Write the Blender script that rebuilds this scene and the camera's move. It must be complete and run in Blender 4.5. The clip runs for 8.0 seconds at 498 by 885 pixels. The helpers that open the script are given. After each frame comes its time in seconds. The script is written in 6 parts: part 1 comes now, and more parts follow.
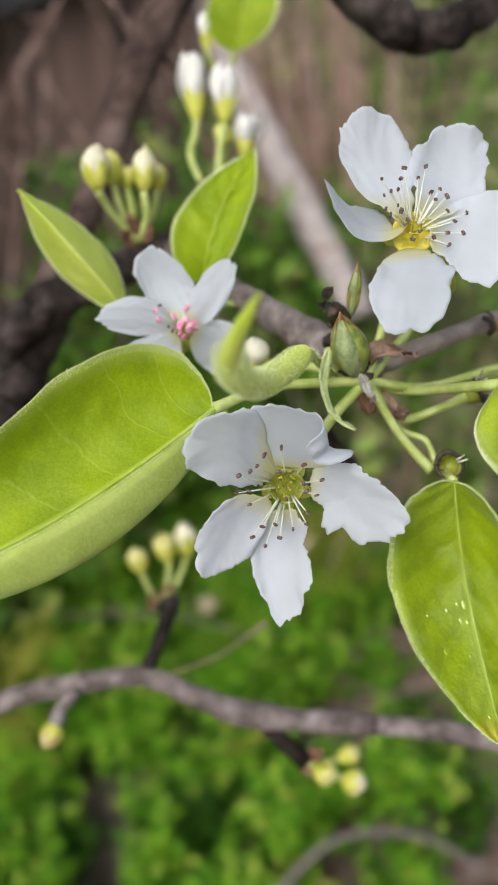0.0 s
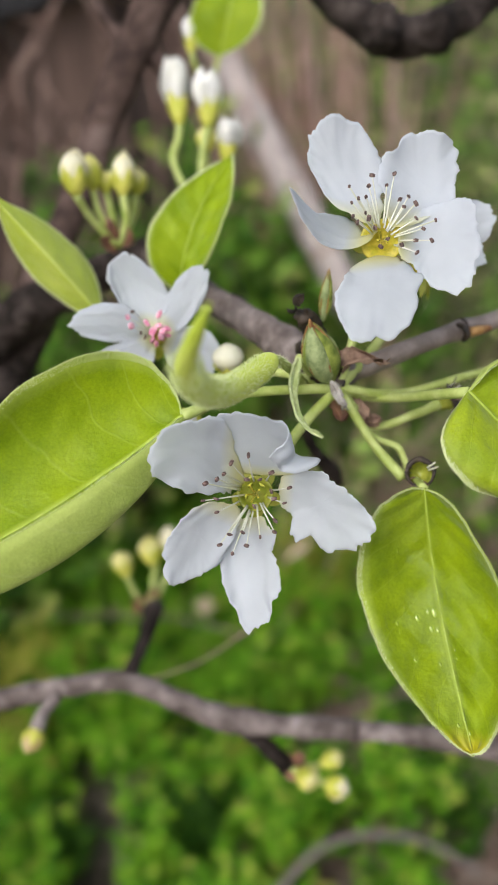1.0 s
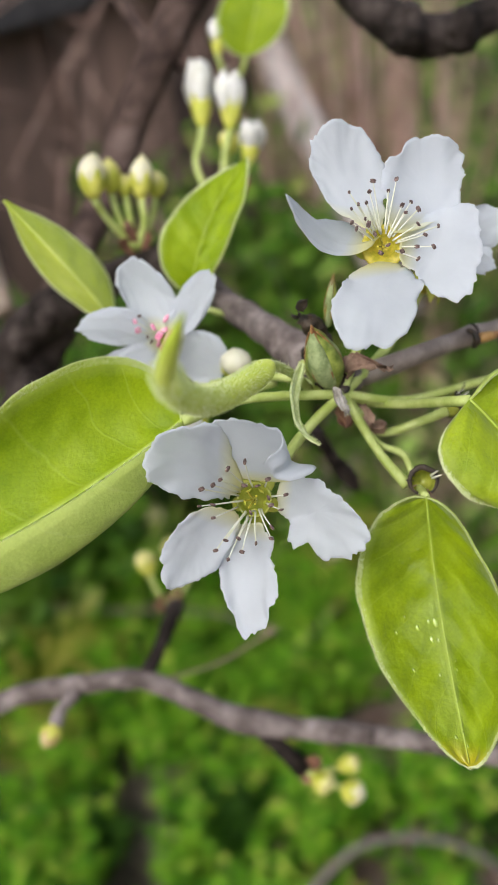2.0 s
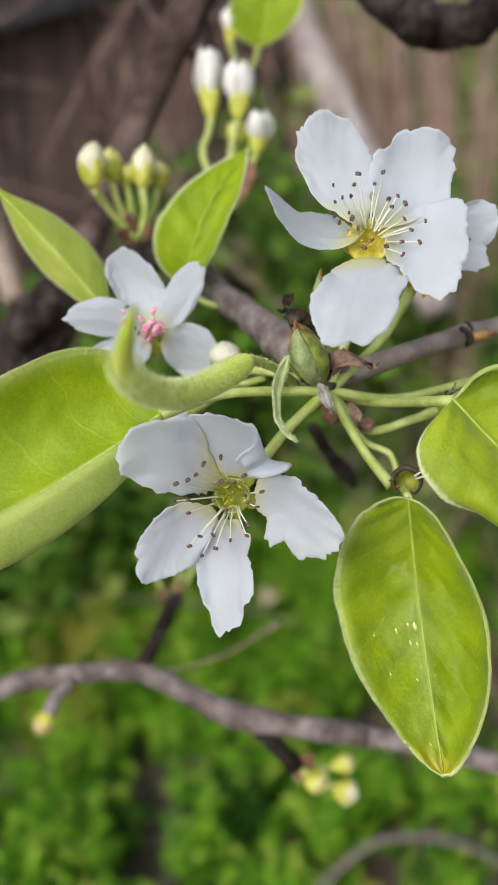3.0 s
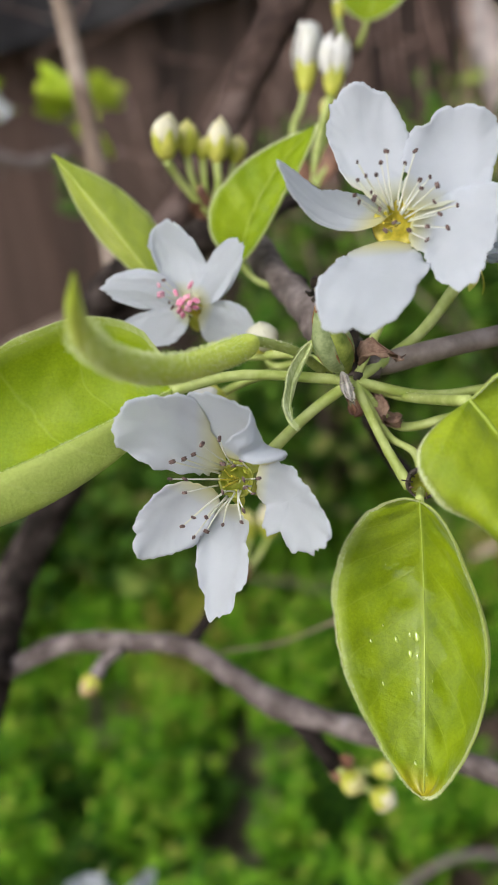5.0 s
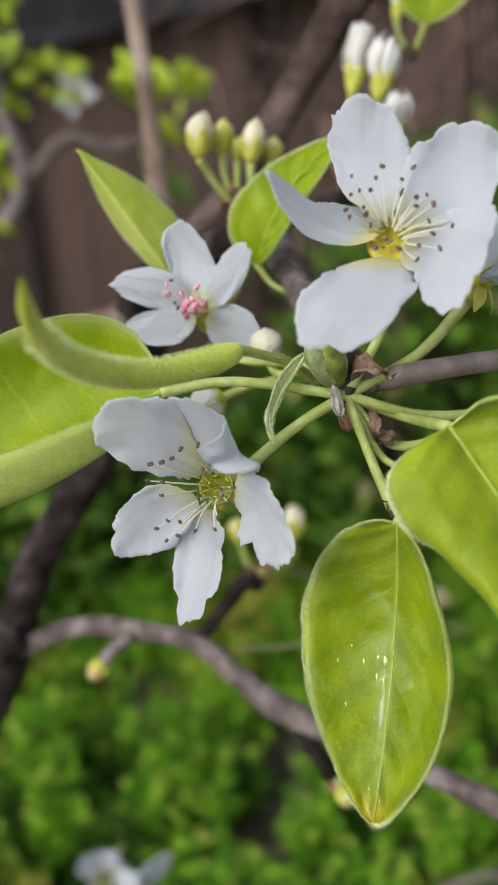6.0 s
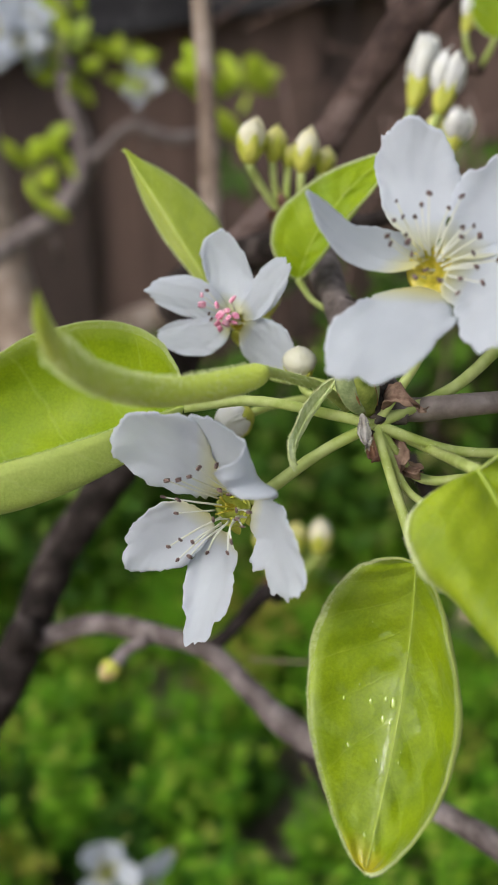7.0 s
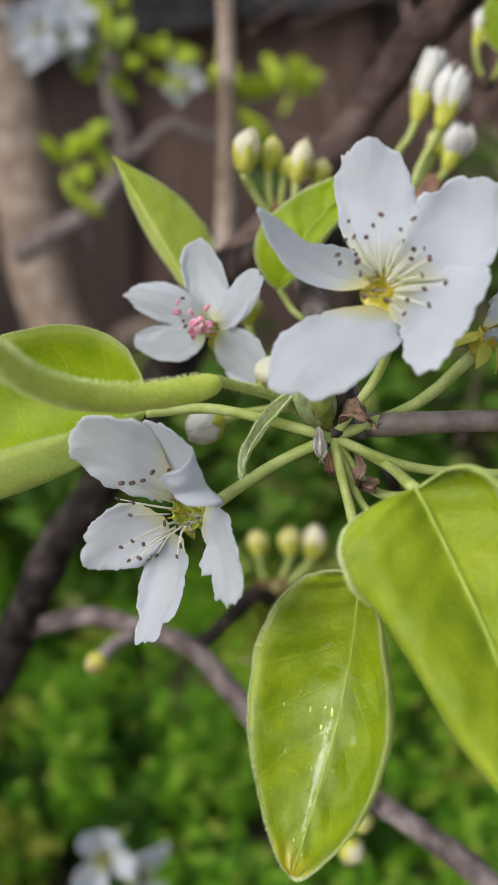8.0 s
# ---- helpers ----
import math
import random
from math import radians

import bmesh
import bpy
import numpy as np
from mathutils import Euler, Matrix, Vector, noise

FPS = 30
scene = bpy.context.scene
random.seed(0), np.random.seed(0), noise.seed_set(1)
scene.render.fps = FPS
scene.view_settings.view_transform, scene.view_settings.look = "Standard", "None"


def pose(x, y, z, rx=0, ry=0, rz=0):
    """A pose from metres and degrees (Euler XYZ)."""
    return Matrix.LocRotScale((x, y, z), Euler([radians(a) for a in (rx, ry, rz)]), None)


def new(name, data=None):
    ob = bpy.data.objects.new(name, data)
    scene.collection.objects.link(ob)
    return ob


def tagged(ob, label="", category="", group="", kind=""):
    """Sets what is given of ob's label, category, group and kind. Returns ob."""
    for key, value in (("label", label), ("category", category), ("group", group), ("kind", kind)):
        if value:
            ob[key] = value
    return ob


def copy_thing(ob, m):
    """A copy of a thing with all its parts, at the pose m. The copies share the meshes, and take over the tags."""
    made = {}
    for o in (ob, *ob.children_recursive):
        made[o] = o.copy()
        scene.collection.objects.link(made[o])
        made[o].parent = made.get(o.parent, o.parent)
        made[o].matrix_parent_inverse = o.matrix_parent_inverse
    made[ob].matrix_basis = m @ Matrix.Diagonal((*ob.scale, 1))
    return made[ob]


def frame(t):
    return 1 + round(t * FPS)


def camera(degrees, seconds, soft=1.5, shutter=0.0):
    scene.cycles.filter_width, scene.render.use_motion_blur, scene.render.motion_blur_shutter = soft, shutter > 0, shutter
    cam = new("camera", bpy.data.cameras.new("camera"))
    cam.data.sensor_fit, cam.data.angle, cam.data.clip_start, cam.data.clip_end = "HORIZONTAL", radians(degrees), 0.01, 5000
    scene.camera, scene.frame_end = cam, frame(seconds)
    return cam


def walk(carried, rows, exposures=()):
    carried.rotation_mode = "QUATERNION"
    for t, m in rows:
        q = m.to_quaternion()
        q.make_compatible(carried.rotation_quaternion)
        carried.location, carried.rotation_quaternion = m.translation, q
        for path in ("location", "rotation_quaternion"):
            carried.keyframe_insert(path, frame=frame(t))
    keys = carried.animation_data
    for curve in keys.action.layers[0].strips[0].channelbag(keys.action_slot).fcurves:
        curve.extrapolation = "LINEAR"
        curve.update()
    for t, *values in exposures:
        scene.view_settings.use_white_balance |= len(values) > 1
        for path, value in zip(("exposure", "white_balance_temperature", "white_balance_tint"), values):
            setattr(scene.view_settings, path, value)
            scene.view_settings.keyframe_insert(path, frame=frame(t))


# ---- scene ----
# Lens and path of the hand-held camera: seconds, place in metres, turn in degrees.
cam = camera(31.84, 8.0)
cam.data.dof.use_dof = True
cam.data.dof.focus_distance = 0.133
cam.data.dof.aperture_fstop = 20.0
PATH = [
    (0, 0.00000, 0.00000, 0.70000, 66.34, 5.97, -2.61),
    (0.5, 0.00050, 0.00020, 0.69910, 66.42, 5.89, -2.58),
    (1, 0.00558, 0.00042, 0.70030, 66.41, 5.94, -2.37),
    (1.5, 0.00896, -0.00054, 0.70061, 66.50, 6.25, -1.06),
    (2, 0.01370, 0.00090, 0.70082, 66.53, 6.57, 0.91),
    (3.5, 0.02557, 0.00372, 0.69771, 66.24, 5.80, 5.05),
    (4, 0.03018, 0.00451, 0.69594, 66.26, 5.83, 7.43),
    (4.5, 0.03722, 0.00657, 0.69591, 66.30, 5.58, 10.33),
    (5, 0.04245, 0.01037, 0.69567, 66.38, 5.11, 14.44),
    (6.5, 0.05856, 0.01907, 0.69809, 66.09, 1.61, 23.16),
    (7, 0.05649, 0.02215, 0.69906, 66.00, -0.00, 25.15),
    (7.5, 0.06427, 0.02323, 0.70007, 65.93, -0.80, 26.63),
    (8, 0.06865, 0.02608, 0.70179, 65.84, -1.43, 28.67),
]
walk(cam, [(t, pose(x, y, z, rx, ry, rz)) for t, x, y, z, rx, ry, rz in PATH], [(0.0, 0.43, 6350, 11.5), (3.5, 0.41, 6350, 11.5), (5.0, 0.34, 6350, 11.5), (8.0, 0.22, 6350, 11.5)])

# ---- light: a bright overcast sky with a soft sun ----
SUN_HIGH, SUN_TURN = 40.0, 205.0
world = bpy.data.worlds.new("sky")
scene.world = world
world.use_nodes = True
sky = world.node_tree.nodes.new("ShaderNodeTexSky")
sky.sky_type, sky.sun_disc = "NISHITA", False
sky.sun_elevation, sky.sun_rotation = radians(SUN_HIGH), radians(SUN_TURN)
sky.dust_density, sky.air_density = 4.0, 1.0
back = world.node_tree.nodes["Background"]
veil = world.node_tree.nodes.new("ShaderNodeHueSaturation")
veil.inputs["Saturation"].default_value = 0.45
world.node_tree.links.new(sky.outputs[0], veil.inputs["Color"])
world.node_tree.links.new(veil.outputs[0], back.inputs[0])
back.inputs[1].default_value = 0.15
sun = bpy.data.lights.new("sun", "SUN")
sun.energy, sun.angle, sun.color = 0.9, radians(36), (1.0, 0.985, 0.965)
sun_ob = new("sun", sun)
sun_ob.rotation_euler = Euler((radians(90 - SUN_HIGH), 0, radians(180 - SUN_TURN)))


# ---- materials ----
def mat(name):
    m = bpy.data.materials.new(name)
    m.use_nodes = True
    t = m.node_tree
    return m, t, t.nodes["Principled BSDF"], t.nodes["Material Output"]


def node(t, kind, **values):
    n = t.nodes.new(kind)
    for key, value in values.items():
        n.inputs[key].default_value = value
    return n


def ramp(t, source, *stops):
    n = t.nodes.new("ShaderNodeValToRGB")
    while len(n.color_ramp.elements) < len(stops):
        n.color_ramp.elements.new(0.5)
    for e, (at, c) in zip(n.color_ramp.elements, stops):
        e.position, e.color = at, (*c, 1)
    t.links.new(source, n.inputs[0])
    return n.outputs[0]


def coords(t, which="Object"):
    return t.nodes.new("ShaderNodeTexCoord").outputs[which]


def noise_tex(t, at, scale, detail=4.0, rough=0.55):
    n = node(t, "ShaderNodeTexNoise", Scale=scale, Detail=detail, Roughness=rough)
    t.links.new(at, n.inputs["Vector"])
    return n.outputs[0]


def bump(t, height, strength, distance, below=None):
    n = node(t, "ShaderNodeBump", Strength=strength, Distance=distance)
    t.links.new(height, n.inputs["Height"])
    if below:
        t.links.new(below, n.inputs["Normal"])
    return n.outputs[0]


def see_through(t, shader, out, colour, share, normal=None):
    """Thin tissue: some of the light passes through it."""
    tr = t.nodes.new("ShaderNodeBsdfTranslucent")
    if isinstance(colour, tuple):
        tr.inputs[0].default_value = (*colour, 1)
    else:
        t.links.new(colour, tr.inputs[0])
    mix = node(t, "ShaderNodeMixShader", Fac=share)
    t.links.new(shader.outputs[0], mix.inputs[1])
    t.links.new(tr.outputs[0], mix.inputs[2])
    t.links.new(mix.outputs[0], out.inputs[0])


def math2(t, op, a, b):
    n = t.nodes.new("ShaderNodeMath")
    n.operation = op
    for i, v in enumerate((a, b)):
        if isinstance(v, (int, float)):
            n.inputs[i].default_value = v
        else:
            t.links.new(v, n.inputs[i])
    return n.outputs[0]


def petal_material():
    m, t, p, out = mat("petal")
    at = coords(t, "UV")
    wide = t.nodes.new("ShaderNodeMapping")
    wide.inputs["Scale"].default_value = (16, 1.4, 1)
    t.links.new(at, wide.inputs[0])
    veins = noise_tex(t, wide.outputs[0], 2.2, 3.0)
    soft = noise_tex(t, coords(t), 160.0, 4.0)
    split = t.nodes.new("ShaderNodeSeparateXYZ")
    t.links.new(at, split.inputs[0])
    colour = ramp(t, soft, (0.3, (0.71, 0.745, 0.785)), (0.7, (0.76, 0.795, 0.835)))
    foot = t.nodes.new("ShaderNodeMix")
    foot.data_type = "RGBA"
    t.links.new(ramp(t, split.outputs[1], (0.0, (0.7, 0.7, 0.7)), (0.10, (0.4, 0.4, 0.4)), (0.26, (0.0, 0.0, 0.0))), foot.inputs[0])
    t.links.new(colour, foot.inputs[6])
    foot.inputs[7].default_value = (0.82, 0.78, 0.30, 1)
    t.links.new(foot.outputs[2], p.inputs["Base Color"])
    p.inputs["Roughness"].default_value = 0.5
    p.inputs["Specular IOR Level"].default_value = 0.3
    n1 = bump(t, veins, 0.12, 0.00015)
    t.links.new(bump(t, noise_tex(t, coords(t), 900.0, 3.0), 0.12, 0.0002, n1), p.inputs["Normal"])
    see_through(t, p, out, foot.outputs[2], 0.56)
    return m


def leaf_material(name, dark, light, vein, gloss, share, fuzz, shine=0.5, margin=0.42, wet=0.0, tip=0.0, puff=0.30):
    """Leaf tissue with a pale midrib and side veins, which follow the blade's own u (across) and v (along)."""
    m, t, p, out = mat(name)
    at, here = coords(t, "UV"), coords(t)
    split = t.nodes.new("ShaderNodeSeparateXYZ")
    t.links.new(at, split.inputs[0])
    across = math2(t, "ABSOLUTE", math2(t, "SUBTRACT", split.outputs[0], 0.5), 0.0)
    wobble = math2(t, "MULTIPLY", noise_tex(t, here, 120.0, 2.0), 0.05)
    along = math2(t, "SUBTRACT", split.outputs[1], math2(t, "MULTIPLY", math2(t, "POWER", across, 0.8), 0.42))
    phase = math2(t, "FRACT", math2(t, "MULTIPLY", math2(t, "ADD", along, wobble), 8.0), 0.0)
    ridge = math2(t, "SUBTRACT", 1.0, math2(t, "MULTIPLY", math2(t, "ABSOLUTE", math2(t, "SUBTRACT", phase, 0.5), 0.0), 26.0))
    ridge = math2(t, "MAXIMUM", ridge, 0.0)
    rib = math2(t, "MAXIMUM", math2(t, "SUBTRACT", 1.0, math2(t, "MULTIPLY", across, 46.0)), 0.0)
    lines = math2(t, "MAXIMUM", math2(t, "MULTIPLY", ridge, 0.4), math2(t, "MULTIPLY", rib, 1.8))
    quilt = math2(t, "COSINE", math2(t, "MULTIPLY", phase, 6.2832), 0.0)
    net = node(t, "ShaderNodeTexVoronoi", Scale=900.0)
    net.feature = "DISTANCE_TO_EDGE"
    t.links.new(here, net.inputs["Vector"])
    grain = noise_tex(t, here, 2200.0, 4.0, 0.7)
    base = ramp(t, noise_tex(t, here, 110.0, 4.0), (0.3, dark), (0.72, light))
    speck = t.nodes.new("ShaderNodeMix")
    speck.data_type, speck.blend_type = "RGBA", "MULTIPLY"
    speck.inputs[0].default_value = 1.0
    t.links.new(base, speck.inputs[6])
    t.links.new(ramp(t, grain, (0.35, (0.82, 0.84, 0.8)), (0.65, (1.0, 1.0, 1.0))), speck.inputs[7])
    mixed = t.nodes.new("ShaderNodeMix")
    mixed.data_type = "RGBA"
    t.links.new(math2(t, "MULTIPLY", lines, 0.42), mixed.inputs[0])
    t.links.new(speck.outputs[2], mixed.inputs[6])
    mixed.inputs[7].default_value = (*vein, 1)
    rimmed = t.nodes.new("ShaderNodeMix")
    rimmed.data_type = "RGBA"
    edge = math2(t, "ADD", across, math2(t, "MULTIPLY", noise_tex(t, here, 900.0, 3.0), 0.03))
    t.links.new(ramp(t, edge, (0.44, (0.0, 0.0, 0.0)), (0.515, (margin, margin, margin))), rimmed.inputs[0])
    t.links.new(mixed.outputs[2], rimmed.inputs[6])
    rimmed.inputs[7].default_value = (0.62, 0.71, 0.20, 1)
    mixed = rimmed
    if tip:
        # the very tip has turned yellow
        aged = t.nodes.new("ShaderNodeMix")
        aged.data_type = "RGBA"
        spot = math2(t, "ADD", split.outputs[1], math2(t, "MULTIPLY", noise_tex(t, here, 260.0, 3.0), 0.06))
        t.links.new(ramp(t, spot, (0.90, (0.0, 0.0, 0.0)), (1.0, (tip, tip, tip))), aged.inputs[0])
        t.links.new(mixed.outputs[2], aged.inputs[6])
        aged.inputs[7].default_value = (0.66, 0.52, 0.01, 1)
        mixed = aged
    t.links.new(mixed.outputs[2], p.inputs["Base Color"])
    rough = ramp(t, noise_tex(t, here, 160.0, 5.0), (0.35, (gloss, gloss, gloss)), (0.65, (gloss + 0.28,) * 3))
    t.links.new(rough, p.inputs["Roughness"])
    p.inputs["Specular IOR Level"].default_value = shine
    p.inputs["Sheen Weight"].default_value = 0.30
    p.inputs["Sheen Roughness"].default_value = 0.45
    p.inputs["Sheen Tint"].default_value = (0.86, 0.95, 0.62, 1)
    n0 = bump(t, noise_tex(t, here, 150.0, 3.0), 0.5, 0.0018)
    n1 = bump(t, quilt, puff, 0.0005, bump(t, lines, 0.35, 0.0003, n0))
    n2 = bump(t, net.outputs[0], 0.14, 0.0003, n1)
    n3 = bump(t, grain, fuzz, 0.0004, n2)
    t.links.new(n3, p.inputs["Normal"])
    if wet:
        # a broken film of rain water over the middle of the blade
        film = math2(t, "SUBTRACT", noise_tex(t, here, 130.0, 3.0), math2(t, "MULTIPLY", across, 0.45))
        half = math2(t, "MAXIMUM", math2(t, "SUBTRACT", 0.5, split.outputs[0]), 0.0)
        film = math2(t, "SUBTRACT", film, math2(t, "MULTIPLY", half, 2.6))
        t.links.new(ramp(t, film, (0.31, (0.0, 0.0, 0.0)), (0.46, (wet, wet, wet))), p.inputs["Coat Weight"])
        p.inputs["Coat Roughness"].default_value = 0.10
        p.inputs["Coat IOR"].default_value = 1.75
        t.links.new(bump(t, noise_tex(t, here, 150.0, 3.0), 0.4, 0.0012), p.inputs["Coat Normal"])
    see_through(t, p, out, mixed.outputs[2], share)
    return m


def plain(name, dark, light, scale, rough, relief=0.0, depth=0.0005, share=0.0):
    m, t, p, out = mat(name)
    at = coords(t)
    c = ramp(t, noise_tex(t, at, scale, 6.0), (0.37, dark), (0.63, light))
    t.links.new(c, p.inputs["Base Color"])
    p.inputs["Roughness"].default_value = rough
    if relief:
        t.links.new(bump(t, noise_tex(t, at, scale * 3, 6.0), relief, depth), p.inputs["Normal"])
    if share:
        see_through(t, p, out, c, share)
    return m


def bark_material(name, dark, light, pale, scale):
    m, t, p, out = mat(name)
    at = coords(t)
    c = ramp(t, noise_tex(t, at, scale, 8.0, 0.65), (0.40, dark), (0.52, light), (0.66, pale))
    t.links.new(c, p.inputs["Base Color"])
    p.inputs["Roughness"].default_value = 0.75
    p.inputs["Specular IOR Level"].default_value = 0.2
    cracks = node(t, "ShaderNodeTexVoronoi", Scale=scale * 1.6)
    cracks.feature = "DISTANCE_TO_EDGE"
    t.links.new(at, cracks.inputs["Vector"])
    n1 = bump(t, noise_tex(t, at, scale * 2.5, 8.0, 0.7), 0.9, 0.12 / scale)
    n2 = bump(t, noise_tex(t, at, scale * 11, 6.0, 0.7), 0.8, 0.05 / scale, n1)
    t.links.new(bump(t, cracks.outputs[0], 0.6, 0.08 / scale, n2), p.inputs["Normal"])
    return m


def island(name, stops, rough, share):
    """Colour varied from leaf to leaf."""
    m, t, p, out = mat(name)
    rnd = t.nodes.new("ShaderNodeNewGeometry").outputs["Random Per Island"]
    c = ramp(t, rnd, *stops)
    t.links.new(c, p.inputs["Base Color"])
    p.inputs["Roughness"].default_value = rough
    p.inputs["Specular IOR Level"].default_value = 0.2
    see_through(t, p, out, c, share)
    return m


PETAL = petal_material()
LEAF_TOP = leaf_material("leaf_top", (0.26, 0.395, 0.003), (0.44, 0.575, 0.006), (0.64, 0.75, 0.13), 0.30, 0.40, 0.30, 0.30)
LEAF_WET = leaf_material("wet_leaf_top", (0.22, 0.33, 0.002), (0.38, 0.50, 0.003), (0.46, 0.57, 0.06), 0.30, 0.34, 0.30, 0.26, wet=0.85, tip=0.6)
LEAF_UNDER = leaf_material("leaf_underside", (0.40, 0.51, 0.09), (0.54, 0.65, 0.17), (0.60, 0.70, 0.26), 0.7, 0.30, 0.5, 0.25)
# lighter copy of leaf_top: the light on one leaf is put into its colour
LEAF_LIT = leaf_material("lit_leaf_top", (0.33, 0.47, 0.003), (0.58, 0.70, 0.02), (0.62, 0.74, 0.15), 0.22, 0.48, 0.45, 0.5, puff=0.28)
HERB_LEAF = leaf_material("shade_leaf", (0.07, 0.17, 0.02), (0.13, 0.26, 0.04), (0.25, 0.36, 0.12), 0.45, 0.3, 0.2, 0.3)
CURL = leaf_material("young_leaf", (0.46, 0.59, 0.035), (0.64, 0.74, 0.11), (0.72, 0.80, 0.30), 0.6, 0.04, 0.5, 0.25, puff=0.06)
STALK = plain("stalk", (0.38, 0.47, 0.10), (0.55, 0.63, 0.22), 300.0, 0.5, 0.4, 0.0003, 0.15)
FILAMENT = plain("filament", (0.78, 0.79, 0.62), (0.84, 0.85, 0.78), 300.0, 0.5, share=0.3)
ANTHER = plain("anther", (0.05, 0.03, 0.03), (0.20, 0.13, 0.11), 1500.0, 0.7, 0.6, 0.0002)
ANTHER_PINK = plain("pink_anther", (0.60, 0.11, 0.24), (0.82, 0.50, 0.58), 1200.0, 0.5, 0.4, 0.0002)
CUP = plain("flower_cup", (0.50, 0.45, 0.03), (0.78, 0.66, 0.08), 900.0, 0.35, 0.3, 0.0002, 0.2)
CUP_GREEN = plain("green_flower_cup", (0.20, 0.24, 0.02), (0.40, 0.42, 0.06), 500.0, 0.25, 0.3, 0.0002, 0.2)
BUD_GREEN = plain("bud_green", (0.50, 0.54, 0.05), (0.70, 0.69, 0.13), 300.0, 0.5, 0.3, 0.0003, 0.2)
BUD_CREAM = plain("bud_cream", (0.70, 0.66, 0.36), (0.82, 0.79, 0.58), 200.0, 0.5, 0.3, 0.0003, 0.25)
BUD_YELLOW = plain("bud_yellow", (0.62, 0.60, 0.16), (0.78, 0.75, 0.34), 250.0, 0.5, 0.3, 0.0003, 0.25)
BUD_DULL = plain("dull_bud", (0.46, 0.34, 0.12), (0.64, 0.53, 0.27), 300.0, 0.6, 0.3, 0.0003, 0.2)
BUD_WHITE = plain("bud_white", (0.76, 0.76, 0.66), (0.84, 0.84, 0.80), 200.0, 0.5, 0.3, 0.0003, 0.25)
BRACT = plain("bract", (0.09, 0.035, 0.02), (0.26, 0.13, 0.07), 400.0, 0.6, 0.5, 0.0004)
BUD_PALE = plain("bud_pale", (0.20, 0.27, 0.10), (0.40, 0.47, 0.22), 600.0, 0.7, 0.6, 0.0003, 0.1)
BUD_SCALE = plain("bud_scale", (0.12, 0.18, 0.02), (0.34, 0.40, 0.08), 450.0, 0.5, 0.5, 0.0003, 0.1)
DRY = plain("dry_tissue", (0.008, 0.006, 0.004), (0.06, 0.04, 0.025), 500.0, 0.6, 0.6, 0.0004)
BARK = bark_material("bark", (0.010, 0.007, 0.005), (0.032, 0.024, 0.020), (0.085, 0.068, 0.060), 140.0)
BARK_YOUNG = bark_material("young_bark", (0.10, 0.08, 0.071), (0.195, 0.16, 0.146), (0.33, 0.285, 0.265), 170.0)
BARK_SMOOTH = plain("smooth_bark", (0.16, 0.125, 0.105), (0.27, 0.225, 0.20), 260.0, 0.5, 0.5, 0.0004)
BARK_BROWN = bark_material("brown_bark", (0.035, 0.022, 0.018), (0.095, 0.062, 0.050), (0.20, 0.145, 0.125), 70.0)
BARK_PALE = bark_material("pale_bark", (0.30, 0.255, 0.235), (0.45, 0.395, 0.37), (0.57, 0.52, 0.49), 40.0)
BARK_TAN = bark_material("tan_bark", (0.20, 0.145, 0.105), (0.34, 0.265, 0.205), (0.46, 0.38, 0.31), 60.0)


def wood_material():
    m, t, p, out = mat("fence_wood")
    long = t.nodes.new("ShaderNodeMapping")
    long.inputs["Scale"].default_value = (30, 30, 2.2)
    t.links.new(coords(t), long.inputs[0])
    grain = noise_tex(t, long.outputs[0], 1.0, 8.0, 0.65)
    rnd = t.nodes.new("ShaderNodeObjectInfo").outputs["Random"]
    tone = math2(t, "ADD", math2(t, "MULTIPLY", grain, 0.7), math2(t, "MULTIPLY", rnd, 0.35))
    t.links.new(ramp(t, tone, (0.28, (0.012, 0.008, 0.006)), (0.55, (0.062, 0.040, 0.031)), (0.88, (0.24, 0.15, 0.115))), p.inputs["Base Color"])
    p.inputs["Roughness"].default_value = 0.8
    t.links.new(bump(t, grain, 0.6, 0.002), p.inputs["Normal"])
    return m


WOOD = wood_material()
RAIL = bark_material("rail_wood", (0.025, 0.024, 0.026), (0.05, 0.048, 0.05), (0.08, 0.077, 0.078), 14.0)
WALL = plain("added_wall", (0.06, 0.05, 0.035), (0.12, 0.10, 0.07), 3.0, 0.9, 0.4, 0.01)
SOIL = plain("soil", (0.09, 0.07, 0.052), (0.34, 0.275, 0.205), 9.0, 0.9, 0.9, 0.02)
BUSH = island("bush_leaf", ((0.0, (0.03, 0.055, 0.015)), (0.40, (0.11, 0.19, 0.035)), (0.66, (0.23, 0.36, 0.06)), (0.84, (0.34, 0.36, 0.13)), (1.0, (0.44, 0.34, 0.25))), 0.6, 0.25)
HERB = island("herb_leaf", ((0.0, (0.03, 0.11, 0.007)), (0.5, (0.13, 0.34, 0.015)), (0.85, (0.29, 0.54, 0.032)), (1.0, (0.52, 0.60, 0.10))), 0.5, 0.35)
# darker copy of the herb colours: paints the shade inside and between tufts
HERB_SHADED = island("shaded_herb", ((0.0, (0.010, 0.035, 0.004)), (0.6, (0.035, 0.10, 0.008)), (1.0, (0.08, 0.17, 0.015))), 0.5, 0.3)
HERB_YELLOW = island("yellowing_herb", ((0.0, (0.12, 0.20, 0.015)), (0.5, (0.30, 0.34, 0.04)), (1.0, (0.50, 0.44, 0.10))), 0.5, 0.35)
STRAW = island("straw", ((0.0, (0.12, 0.07, 0.05)), (0.6, (0.34, 0.235, 0.185)), (1.0, (0.52, 0.42, 0.34))), 0.7, 0.1)
